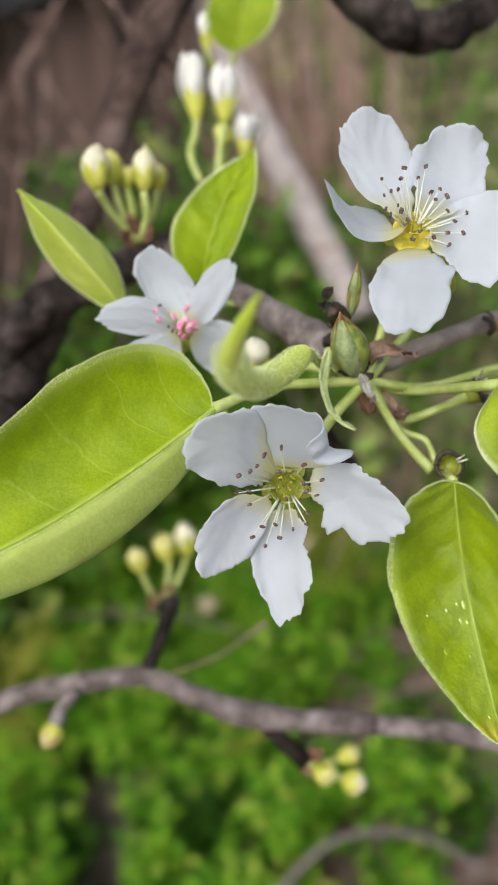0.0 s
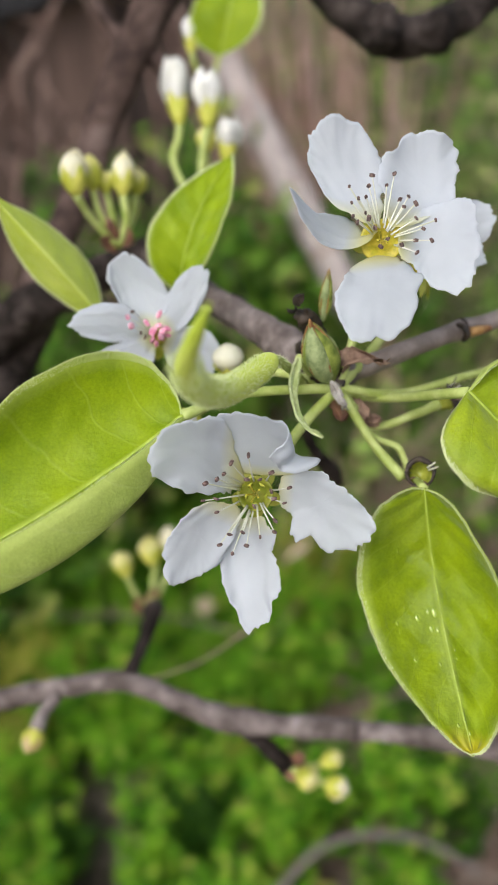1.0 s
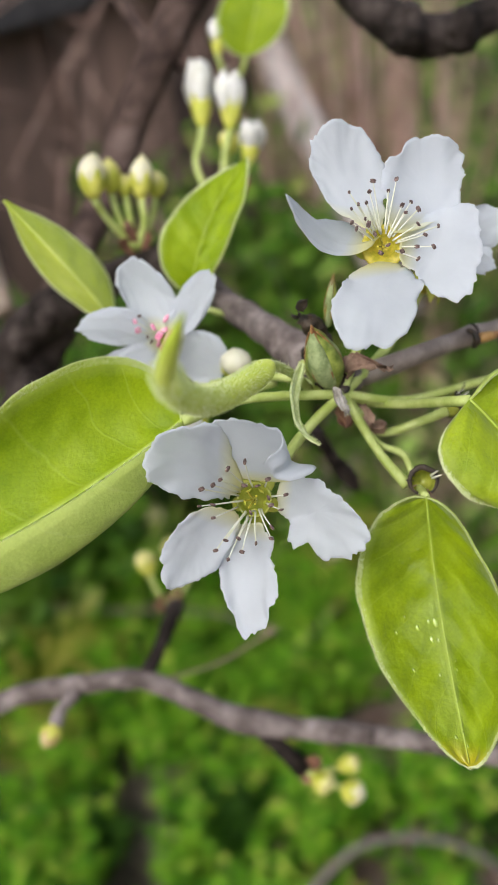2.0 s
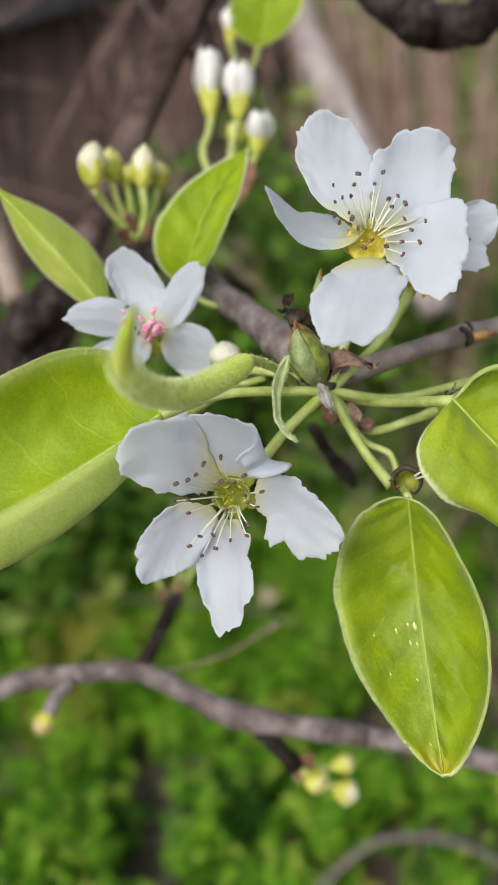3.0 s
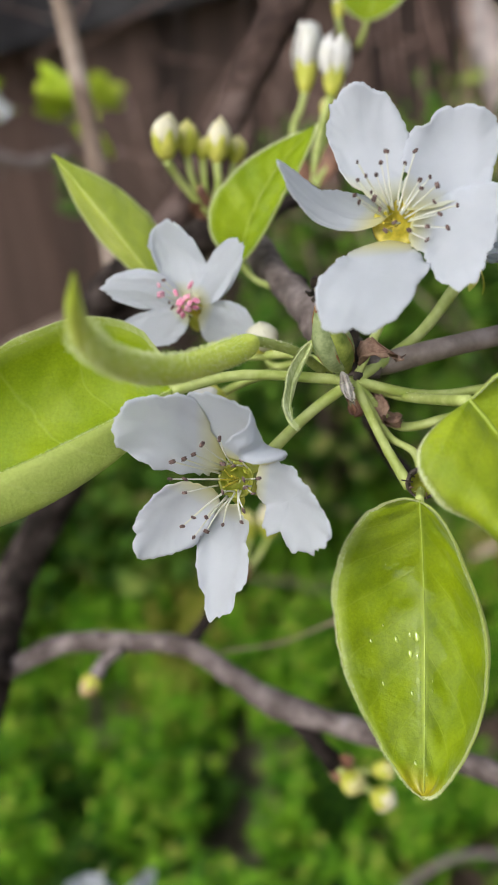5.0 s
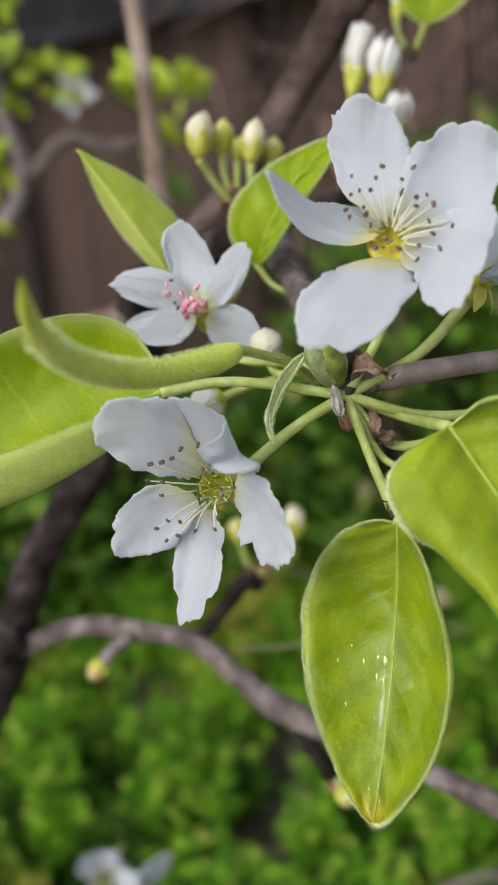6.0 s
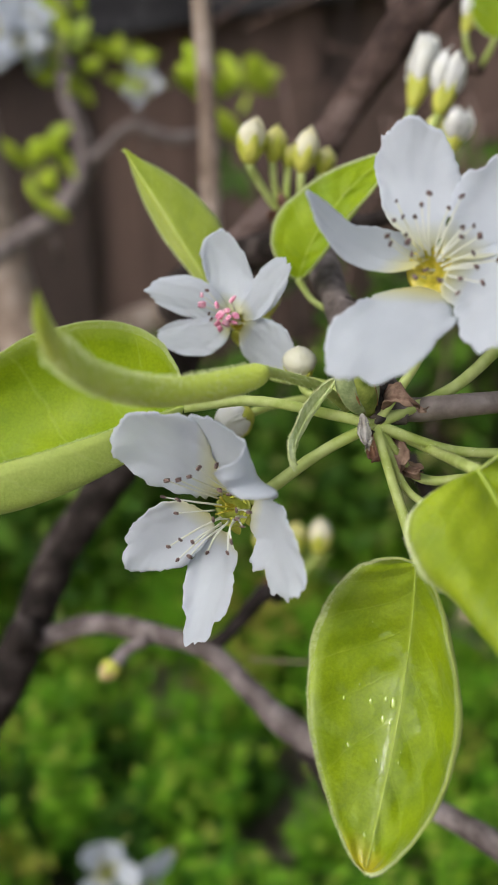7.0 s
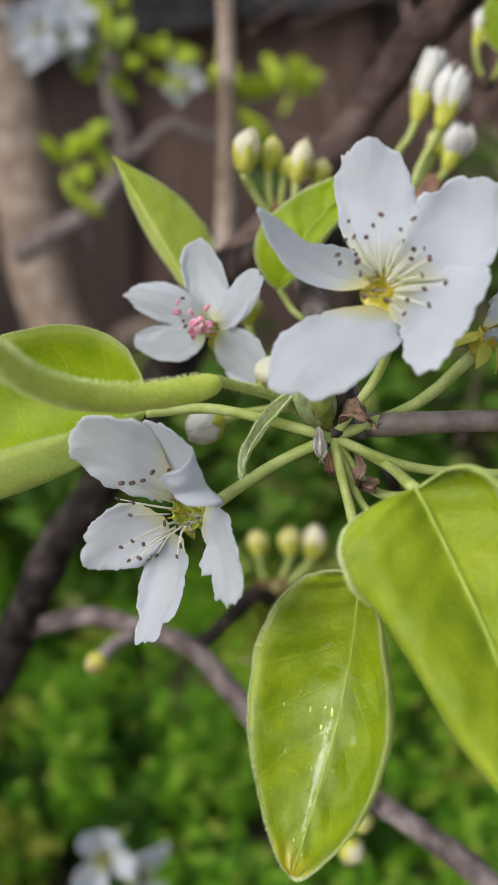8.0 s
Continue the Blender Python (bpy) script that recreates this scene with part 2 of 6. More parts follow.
BROAD = island("broad_leaf", ((0.0, (0.10, 0.20, 0.02)), (0.6, (0.22, 0.36, 0.03)), (1.0, (0.34, 0.46, 0.05))), 0.4, 0.3)


# ---- builders: lengths in millimetres ----
def V(p):
    return Vector(p) * 0.001


def part(name, data, material, parent, label=""):
    """A mesh as one object, under a thing or a part, in the world's own axes."""
    ob = new(name, data)
    mats = material if isinstance(material, tuple) else (material,)
    if not data.materials:
        for m in mats:
            data.materials.append(m)
    if parent:
        ob.parent = parent
        ob.matrix_parent_inverse = Matrix.Translation(parent.location).inverted() if parent.parent is None else Matrix.Identity(4)
    return tagged(ob, label)


def thing(name, at, label, category, group="", kind=""):
    ob = new(name)
    ob.location = V(at)
    ob.empty_display_size = 0.005
    return tagged(ob, label, category, group, kind)


def mesh(name, verts, faces, smooth=True, uvs=None, slots=None):
    me = bpy.data.meshes.new(name)
    me.from_pydata([tuple(v) for v in verts], [], faces)
    if smooth:
        me.polygons.foreach_set("use_smooth", [True] * len(me.polygons))
    if slots:
        me.polygons.foreach_set("material_index", slots)
    if uvs is not None:
        layer = me.uv_layers.new(name="UVMap")
        loops = np.empty(len(me.loops), dtype=np.int32)
        me.loops.foreach_get("vertex_index", loops)
        layer.data.foreach_set("uv", np.asarray(uvs, dtype=np.float32)[loops].ravel())
    me.update()
    return me


def petal_outline(v, peak, blunt):
    return max(0.0, math.sin(math.pi * v ** (math.log(0.5) / math.log(peak)))) ** blunt


def blade(name, base, mid, tip, left, right, left_belly=None, right_belly=None, peak=0.58, blunt=0.55, thick=0.2, ruffle=1.2, ragged=0.07,
          teeth=0.0, seed=1, nu=26, nv=34, crease=False, fan=0.0, taper=0.12, claw=0.24, rolls=(), side_blunt=None, narrow=0.35, point=0.0):
    """A petal or leaf blade: its middle line runs base, mid, tip; left and right are its edges at the widest place (seen with the tip up)."""
    b, c, d = V(base), V(mid), V(tip)
    le, re = V(left) - c, V(right) - c
    if crease:
        lb = V(left_belly) - c if left_belly else le * 0.5
        rb = V(right_belly) - c if right_belly else re * 0.5
    else:
        lb = V(left_belly) - c if left_belly else (le - re) * 0.25
        rb = V(right_belly) - c if right_belly else (re - le) * 0.25
    rows = []

    def line(v):
        return b * ((v - peak) * (v - 1) / peak) + c * (v * (v - 1) / (peak * (peak - 1))) + d * (v * (v - peak) / (1 - peak))

    for j in range(nv + 1 if fan else 0):
        row = []
        for i in range(nu + 1):
            u = 2 * i / nu - 1
            s = abs(u)
            e, y = (le, lb) if u < 0 else (re, rb)
            arc = 1 - fan * (1 - math.sqrt(1 - (0.985 * u) ** 2)) + ragged * (0.9 * noise.noise((u * 2.3, seed * 5.7, 1.5)) + 0.6 * noise.noise((u * 7.1, seed * 2.3, 0.5)) + 0.3 * noise.noise((u * 17, seed, 0.5)))
            v = j / nv * arc
            w = claw + (1 - claw) * math.sin(math.pi / 2 * min(1.0, v / peak)) ** 0.85
            if v > peak:
                w *= 1 - taper * ((v - peak) / (1 - peak)) ** 2
            w *= 1 + s * ragged * (0.9 * noise.noise((seed * 7.3 + v * 4, 9 if u > 0 else 0, seed)) + 0.6 * noise.noise((v * 13, seed * 3.1, 4 if u > 0 else 0)) + 0.35 * noise.noise((v * 31, seed * 1.7, 4 if u > 0 else 0)))
            row.append(line(v) + (y * (2 * s * (1 - s)) + e * (s * s)) * w)
        rows.append(row)
    for j in range(0 if fan else nv + 1):
        v = 0.5 - 0.5 * math.cos(math.pi * j / nv)
        v = 0.6 * v + 0.4 * j / nv
        w0 = petal_outline(v, peak, blunt)
        w1 = petal_outline(v, peak, side_blunt or blunt)
        if teeth:
            w0 *= 1 - narrow * max(0.0, (v - 0.7) / 0.3) ** 1.5
            w1 *= 1 - narrow * max(0.0, (v - 0.7) / 0.3) ** 1.5
        row = []
        for i in range(nu + 1):
            u = 2 * i / nu - 1
            s = abs(u)
            w = w1 if u > 0 else w0
            e, y = (le, lb) if u < 0 else (re, rb)
            edge = 1 + s * ragged * (noise.noise((seed * 7.3 + v * 4, 9 if u > 0 else 0, seed)) + 0.8 * noise.noise((v * 15, seed * 3.1, 4 if u > 0 else 0)) + 0.4 * noise.noise((v * 37, seed * 1.7, 4 if u > 0 else 0)))
            if teeth:
                edge += teeth * ((v * 34) % 1 - 0.5) * s ** 6
            row.append(line(v) + (y * (2 * s * (1 - s)) + e * (s * s)) * (w * edge))
        rows.append(row)
    if ragged and not fan:
        for i in range(nu + 1):
            u = 2 * i / nu - 1
            for j in range(nv // 2, nv + 1):
                f = ((j / nv) - 0.5) * 2
                rows[j][i] = rows[j][i] + (d - c) * (ragged * f * f * (1.2 * noise.noise((u * 2.6, seed * 5.7, 1.5)) + 0.7 * noise.noise((u * 8.1, seed * 2.3, 0.5))))
    for j in range(nv + 1 if point else 0):
        rows[j] = [p + (d - c).normalized() * (0.001 * point * max(0.0, (j / nv - 0.9) / 0.1) ** 2) for p in rows[j]]
    grid = np.array([[tuple(p) for p in row] for row in rows])
    du, dv = np.gradient(grid, axis=1), np.gradient(grid, axis=0)
    nrm = np.cross(du, dv)
    size = np.linalg.norm(nrm, axis=2, keepdims=True)
    nrm = np.where(size > 1e-14, nrm / np.maximum(size, 1e-14), 0)
    nrm[0], nrm[-1] = nrm[1], nrm[-2]
    for j in range(nv + 1):
        for i in range(nu + 1):
            u, v = 2 * i / nu - 1, j / nv
            wave = noise.noise((u * 1.7 + seed * 11.1, v * 2.4, seed * 0.7)) * (0.3 + u * u) + 0.35 * noise.noise((u * 5 + seed, v * 7, seed * 2.7)) * (0.25 + abs(u))
            grid[j, i] += nrm[j, i] * (0.001 * ruffle * wave * min(1, v * 3))
    for side, start, degrees, low, high in rolls:
        # the edge rolls over towards the upper face beyond start, between low and high along the blade
        order = range(nu // 2, nu + 1) if side > 0 else range(nu // 2, -1, -1)
        for j in range(nv + 1):
            v = j / nv
            f = max(0.0, min(1.0, (v - low) / 0.12)) * max(0.0, min(1.0, (high - v) / 0.12))
            axis = Vector(dv[j, nu // 2]).normalized()
            flat = [Vector(grid[j, i]) for i in order]
            at, last = flat[0].copy(), flat[0]
            for i, p in zip(order, flat):
                s = abs(2 * i / nu - 1)
                turn = radians(degrees) * f * max(0.0, (s - start) / (1 - start))
                at = at + Matrix.Rotation(-turn if side > 0 else turn, 3, axis) @ (p - last)
                last = p
                grid[j, i] = at
    if rolls:
        du, dv = np.gradient(grid, axis=1), np.gradient(grid, axis=0)
        nrm = np.cross(du, dv)
        size = np.linalg.norm(nrm, axis=2, keepdims=True)
        nrm = np.where(size > 1e-14, nrm / np.maximum(size, 1e-14), 0)
        nrm[0], nrm[-1] = nrm[1], nrm[-2]
    h = 0.0005 * thick
    verts, faces, uvs, slots = [], [], [], []
    for side in (1, -1):
        for j in range(nv + 1):
            for i in range(nu + 1):
                verts.append(grid[j, i] + nrm[j, i] * (h * side))
                uvs.append((i / nu, j / nv))
    n = nu + 1
    off = n * (nv + 1)
    for j in range(nv):
        for i in range(nu):
            q = (j * n + i, j * n + i + 1, (j + 1) * n + i + 1, (j + 1) * n + i)
            faces.append(q)
            slots.append(0)
            faces.append(tuple(a + off for a in reversed(q)))
            slots.append(1)
    ring = [i for i in range(n)] + [j * n + nu for j in range(1, nv + 1)] + [nv * n + i for i in range(nu - 1, -1, -1)] + [j * n for j in range(nv - 1, 0, -1)]
    for a, c2 in zip(ring, ring[1:] + ring[:1]):
        faces.append((a, a + off, c2 + off, c2))
        slots.append(1)
    return mesh(name, verts, faces, True, uvs, slots)


def petal_sheet(name, base, mid, tip, left, right, outline, centre=(0.0, 0.0), belly=(0, 0, 0), peak=0.58, thick=0.2, ruffle=0.75, jag=0.028, seed=1, around=120, rings=12):
    """A petal on a softly bent sheet; outline: how far its rim lies from the sheet's centre, going round in even steps."""
    b, c, d = [np.array(q, float) for q in (base, mid, tip)]
    le, re = np.array(left, float) - c, np.array(right, float) - c
    k = np.array(belly, float)
    lb, rb = (le - re) * 0.25 + k, (re - le) * 0.25 + k

    def sheet(u, v):
        at = b * ((v - peak) * (v - 1) / peak) + c * (v * (v - 1) / (peak * (peak - 1))) + d * (v * (v - peak) / (1 - peak))
        e, y, w = (le, lb, abs(u)) if u < 0 else (re, rb, abs(u))
        return at + (y * 2 * w * (1 - w) + e * w * w if w <= 1 else e + (2 * e - 2 * y) * (w - 1))

    n = len(outline)
    ring = []
    for i in range(around):
        g = i * n / around
        j, h = int(g), g - int(g)
        p0, p1, p2, p3 = (outline[(j + o) % n] for o in (-1, 0, 1, 2))
        r = 0.5 * (2 * p1 + (p2 - p0) * h + (2 * p0 - 5 * p1 + 4 * p2 - p3) * h * h + (3 * p1 - p0 - 3 * p2 + p3) * h ** 3)
        a = 2 * math.pi * i / around
        x, y = math.cos(a), math.sin(a)
        r += jag * (0.9 * noise.noise((x * 4 + seed * 3.1, y * 4, seed)) + 0.8 * noise.noise((x * 9, y * 9 + seed, 2.5)) + 0.5 * noise.noise((x * 17, y * 17, seed * 1.7)))
        ring.append((r, x, y))
    top, low, uvs = [], [], []
    for j in range(rings + 1):
        f = (j / rings) ** 0.75
        for r, x, y in ring if j else ring[:1]:
            u, v = 2 * (centre[0] + r * f * x), centre[1] + r * f * y + 0.5
            p = sheet(u, v)
            nrm = np.cross(sheet(u + 0.01, v) - p, sheet(u, v + 0.01) - p)
            nrm /= max(float(np.linalg.norm(nrm)), 1e-12)
            lift = 0.9 * noise.noise((u * 1.5 + seed * 11.1, v * 2.4, seed * 0.7)) * (0.4 + f) + 0.6 * noise.noise((u * 4 + seed, v * 5, seed * 2.7)) * f + 0.55 * f ** 6 * noise.noise((x * 5 + seed, y * 5, 7.7))
            p = p + nrm * (ruffle * lift * max(0.0, min(1.0, v * 3)))
            h = thick * (0.5 if j < rings else 0.15)
            top.append((p + nrm * h) * 0.001)
            low.append((p - nrm * h) * 0.001)
            uvs.append(((u + 1) / 2, max(0.0, v)))
    off, faces = len(top), []
    for i in range(around):
        k2 = (i + 1) % around
        faces.append((0, 1 + i, 1 + k2))
        for j in range(rings - 1):
            a = 1 + j * around
            faces.append((a + i, a + around + i, a + around + k2, a + k2))
    faces += [tuple(q + off for q in reversed(fc)) for fc in faces]
    a = 1 + (rings - 1) * around
    faces += [(a + i, a + off + i, a + off + (i + 1) % around, a + (i + 1) % around) for i in range(around)]
    return mesh(name, top + low, faces, True, uvs + uvs)


def spline(points, steps):
    """Points along a smooth line through the given ones (tuples of any length)."""
    p = [np.array(q, float) for q in points]
    p = [2 * p[0] - p[1]] + p + [2 * p[-1] - p[-2]]
    out = []
    for i in range(1, len(p) - 2):
        for s in range(steps):
            f = s / steps
            a, b, c, d = p[i - 1 : i + 3]
            out.append(0.5 * (2 * b + (c - a) * f + (2 * a - 5 * b + 4 * c - d) * f * f + (3 * b - a - 3 * c + d) * f ** 3))
    return out + [p[-2]]


def tube(name, points, steps=8, sides=12, knobs=0.0, grain=120.0, seed=0.0, lump=0.0):
    """A tapered, closed tube; points are (x, y, z, radius) in millimetres. knobs: how uneven its skin is, as a share of the radius."""
    line = spline(points, steps)
    at = [Vector(q[:3]) * 0.001 for q in line]
    rad = [max(q[3], 0.01) * 0.001 for q in line]
    verts, faces = [], []
    ref = Vector((0.3, 0.2, 0.93))
    for k, (c, r) in enumerate(zip(at, rad)):
        way = (at[min(k + 1, len(at) - 1)] - at[max(k - 1, 0)]).normalized()
        x = (ref - way * ref.dot(way)).normalized()
        y = way.cross(x)
        ref = x
        for s in range(sides):
            a = 2 * math.pi * s / sides
            d = x * math.cos(a) + y * math.sin(a)
            q = c + d * r
            f = 1 + knobs * noise.noise(q * grain + Vector((seed, 0, 0))) + knobs * 0.6 * noise.noise(q * grain * 2.7) + lump * noise.noise(c * grain * 0.5 + Vector((0, seed, 3)))
            verts.append(c + d * (r * f))
    for k in range(len(at) - 1):
        for s in range(sides):
            a, b = k * sides + s, k * sides + (s + 1) % sides
            faces.append((a, b, b + sides, a + sides))
    verts += [at[0], at[-1]]
    for s in range(sides):
        faces.append((s, len(verts) - 2, (s + 1) % sides))
        k = (len(at) - 1) * sides
        faces.append((k + s, k + (s + 1) % sides, len(verts) - 1))
    return mesh(name, verts, faces)


def frame_of(way):
    """Two directions square to a way."""
    way = Vector(way).normalized()
    x = way.orthogonal().normalized()
    return x, way.cross(x), way


def turned(name, profile, base, way, sides=16, ribs=0, rib=0.0, wrinkle=0.0, seed=0):
    """A solid of revolution: profile of (along, radius) in millimetres from base along way."""
    x, y, z = frame_of(way)
    o = V(base)
    verts, faces = [], []
    for h, r in profile:
        for s in range(sides):
            a = 2 * math.pi * s / sides
            f = 1 + rib * math.cos(ribs * a) + wrinkle * noise.noise((math.cos(a) * 2 + seed, math.sin(a) * 2, h * 0.6))
            verts.append(o + z * (h * 0.001) + (x * math.cos(a) + y * math.sin(a)) * (r * 0.001 * f))
    for k in range(len(profile) - 1):
        for s in range(sides):
            a, b = k * sides + s, k * sides + (s + 1) % sides
            faces.append((a, b, b + sides, a + sides))
    k = (len(profile) - 1) * sides
    faces.append(tuple(reversed(range(sides))))
    faces.append(tuple(range(k, k + sides)))
    return mesh(name, verts, faces)


ANTHER_MESH = None


def anther_mesh():
    """Two lobes side by side with a groove, 1.1 mm long."""
    verts, faces = [], []
    for side in (-1, 1):
        o = len(verts)
        for j in range(5):
            h = math.pi * j / 4
            for i in range(8):
                a = 2 * math.pi * i / 8
                r = math.sin(h) * (1 + 0.12 * math.sin(3 * a))
                verts.append((0.00013 * side + 0.00021 * r * math.cos(a), 0.00022 * r * math.sin(a), 0.00053 * math.cos(h)))
        for j in range(4):
            for i in range(8):
                a, b = o + j * 8 + i, o + j * 8 + (i + 1) % 8
                faces.append((a, b, b + 8, a + 8))
    return mesh("anther", verts, faces)


ANTHER_SHAPE = {"brown": (anther_mesh(), ANTHER), "pink": (anther_mesh(), ANTHER_PINK)}
for me, m in ANTHER_SHAPE.values():
    me.materials.append(m)


def stamen(parent, root, end, bend, tone, seed, size=1.0):
    rnd = random.Random(seed)
    a, b = np.array(root), np.array(end)
    m = (a + b) / 2 + np.array(bend)
    st = part("stamen", tube("stamen", [(*a, 0.17), (*m, 0.13), (*b, 0.09)], 4, 6), FILAMENT, parent)
    an = new("anther", ANTHER_SHAPE[tone][0])
    an.parent = st
    turn = Euler((rnd.uniform(0, 3.1), rnd.uniform(0, 3.1), rnd.uniform(0, 3.1))).to_matrix().to_4x4()
    s = size * rnd.uniform(0.85, 1.15)
    an.matrix_basis = Matrix.Translation(V(end)) @ turn @ Matrix.Diagonal((s, s, s, 1))
    an.matrix_parent_inverse = Matrix.Identity(4)
    return st


def blossom(centre, facing, petals, anthers, stalk, label, tone="brown", cup=3.0, stamen_rise=2.0, seed=0, bowl=None, wide=2.6, deep=3.1, stem=0.8, trim=1.0, disc=1.0):
    """A pear blossom: five petals, stamens, styles, cup, sepals and its stalk."""
    b = thing("pear_blossom", centre, label, "blossom", "pear blossoms")
    x, y, z = frame_of(facing)
    c = np.array(centre, float)
    zz, xx, yy = np.array(z), np.array(x), np.array(y)
    for k, p in enumerate(petals):
        way = np.array(p["mid"], float) - c
        way -= zz * np.dot(way, zz)
        p = dict(p, **{k2: tuple(c + (np.array(p[k2], float) - c) * trim) for k2 in ("mid", "tip", "left", "right") if "outline" not in p})
        p = dict(p, base=tuple(c + way / np.linalg.norm(way) * wide * 0.92 - zz * 0.1))
        if "outline" in p:
            part("petal", petal_sheet("petal", **dict(dict(seed=seed + k), **p)), (PETAL, PETAL), b)
            continue
        part("petal", blade("petal", **dict(dict(seed=seed + k, fan=0.42), **p)), (PETAL, PETAL), b)
    rnd = random.Random(seed + 50)
    for k, end in enumerate(anthers):
        e = np.array(end, float)
        out = (e - c) - zz * np.dot(e - c, zz)
        ln = np.linalg.norm(out)
        root = c + out / max(ln, 1e-6) * min(wide * rnd.uniform(0.50, 0.92), ln) - zz * 0.45
        stamen(b, root, end, zz * rnd.uniform(0.2, 0.9) + out / max(ln, 1e-6) * rnd.uniform(-0.5, 0.1), "brown" if tone == "pink" and k % 5 == 2 else tone, seed * 31 + k, 1.7 if tone == "pink" and k % 5 != 2 else 0.95)
    for k in range(5):
        a = 2 * math.pi * k / 5 + 0.4
        side = xx * math.cos(a) + yy * math.sin(a)
        end = c + zz * (stamen_rise + 1.0 + rnd.uniform(-0.5, 0.5)) + side * rnd.uniform(0.7, 1.5)
        part("style", tube("style", [(*(c + side * 0.3 - zz * deep * 0.5), 0.16), (*(c + zz * 1.0 + side * 0.6), 0.14), (*end, 0.13), (*(end + zz * 0.12), 0.2)], 4, 6), CUP, b)
    part("cup", turned("cup", [(-cup - 2.2, 0.7), (-cup - 1.4, 1.7), (-cup + 0.4, wide * 0.62), (-1.6, wide * 0.74 * disc), (-1.1, wide * 0.80 * disc), (-0.95, wide * 0.77 * disc), (-1.05, wide * 0.68 * disc), (-deep * 0.50, wide * 0.62), (-deep * 0.80, wide * 0.48), (-deep * 0.97, 0.5), (-deep, 0.1)], centre, facing, 22), bowl or CUP, b, "hollow green centre" if bowl else "hollow yellow centre")
    for k in range(5):
        a = 2 * math.pi * (k + 0.5) / 5
        side = xx * math.cos(a) + yy * math.sin(a)
        tan = -xx * math.sin(a) + yy * math.cos(a)
        o = c - zz * 1.9 + side * 1.5
        part("sepal", blade("sepal", o, o + side * 1.6 - zz * 1.4, o + side * 2.8 - zz * 3.8, o + side * 1.4 - zz * 1.2 + tan * 1.2,
                            o + side * 1.4 - zz * 1.2 - tan * 1.2, peak=0.35, blunt=0.9, ruffle=0.1, ragged=0.02, seed=k, nu=6, nv=8), (BUD_GREEN, BUD_GREEN), b, "pointed green sepal")
    end = c - zz * (cup + 2.0)
    part("stalk", tube("stalk", [(*q, r) for q, r in zip([*stalk, tuple(end)], [stem] * len(stalk) + [stem * 1.15])], 8, 10, 0.06, 600), STALK, b, "downy green stalk")
    return b


def leaf(blade_args, stalk, label, thick=0.3, materials=None):
    base = blade_args["base"]
    ob = thing("pear_leaf", base, label, "leaf", "pear leaves")
    args = dict(peak=0.45, blunt=0.8, thick=thick, ruffle=0.7, ragged=0.02, teeth=0.03, crease=True, nu=26, nv=40)
    args.update(blade_args)
    part("blade", blade("blade", **args), materials or (LEAF_TOP, LEAF_UNDER), ob)
    if stalk:
        part("stalk", tube("stalk", [(*q, r) for q, r in stalk], 8, 10, 0.06, 600), STALK, ob, "downy pale green stalk")
    return ob


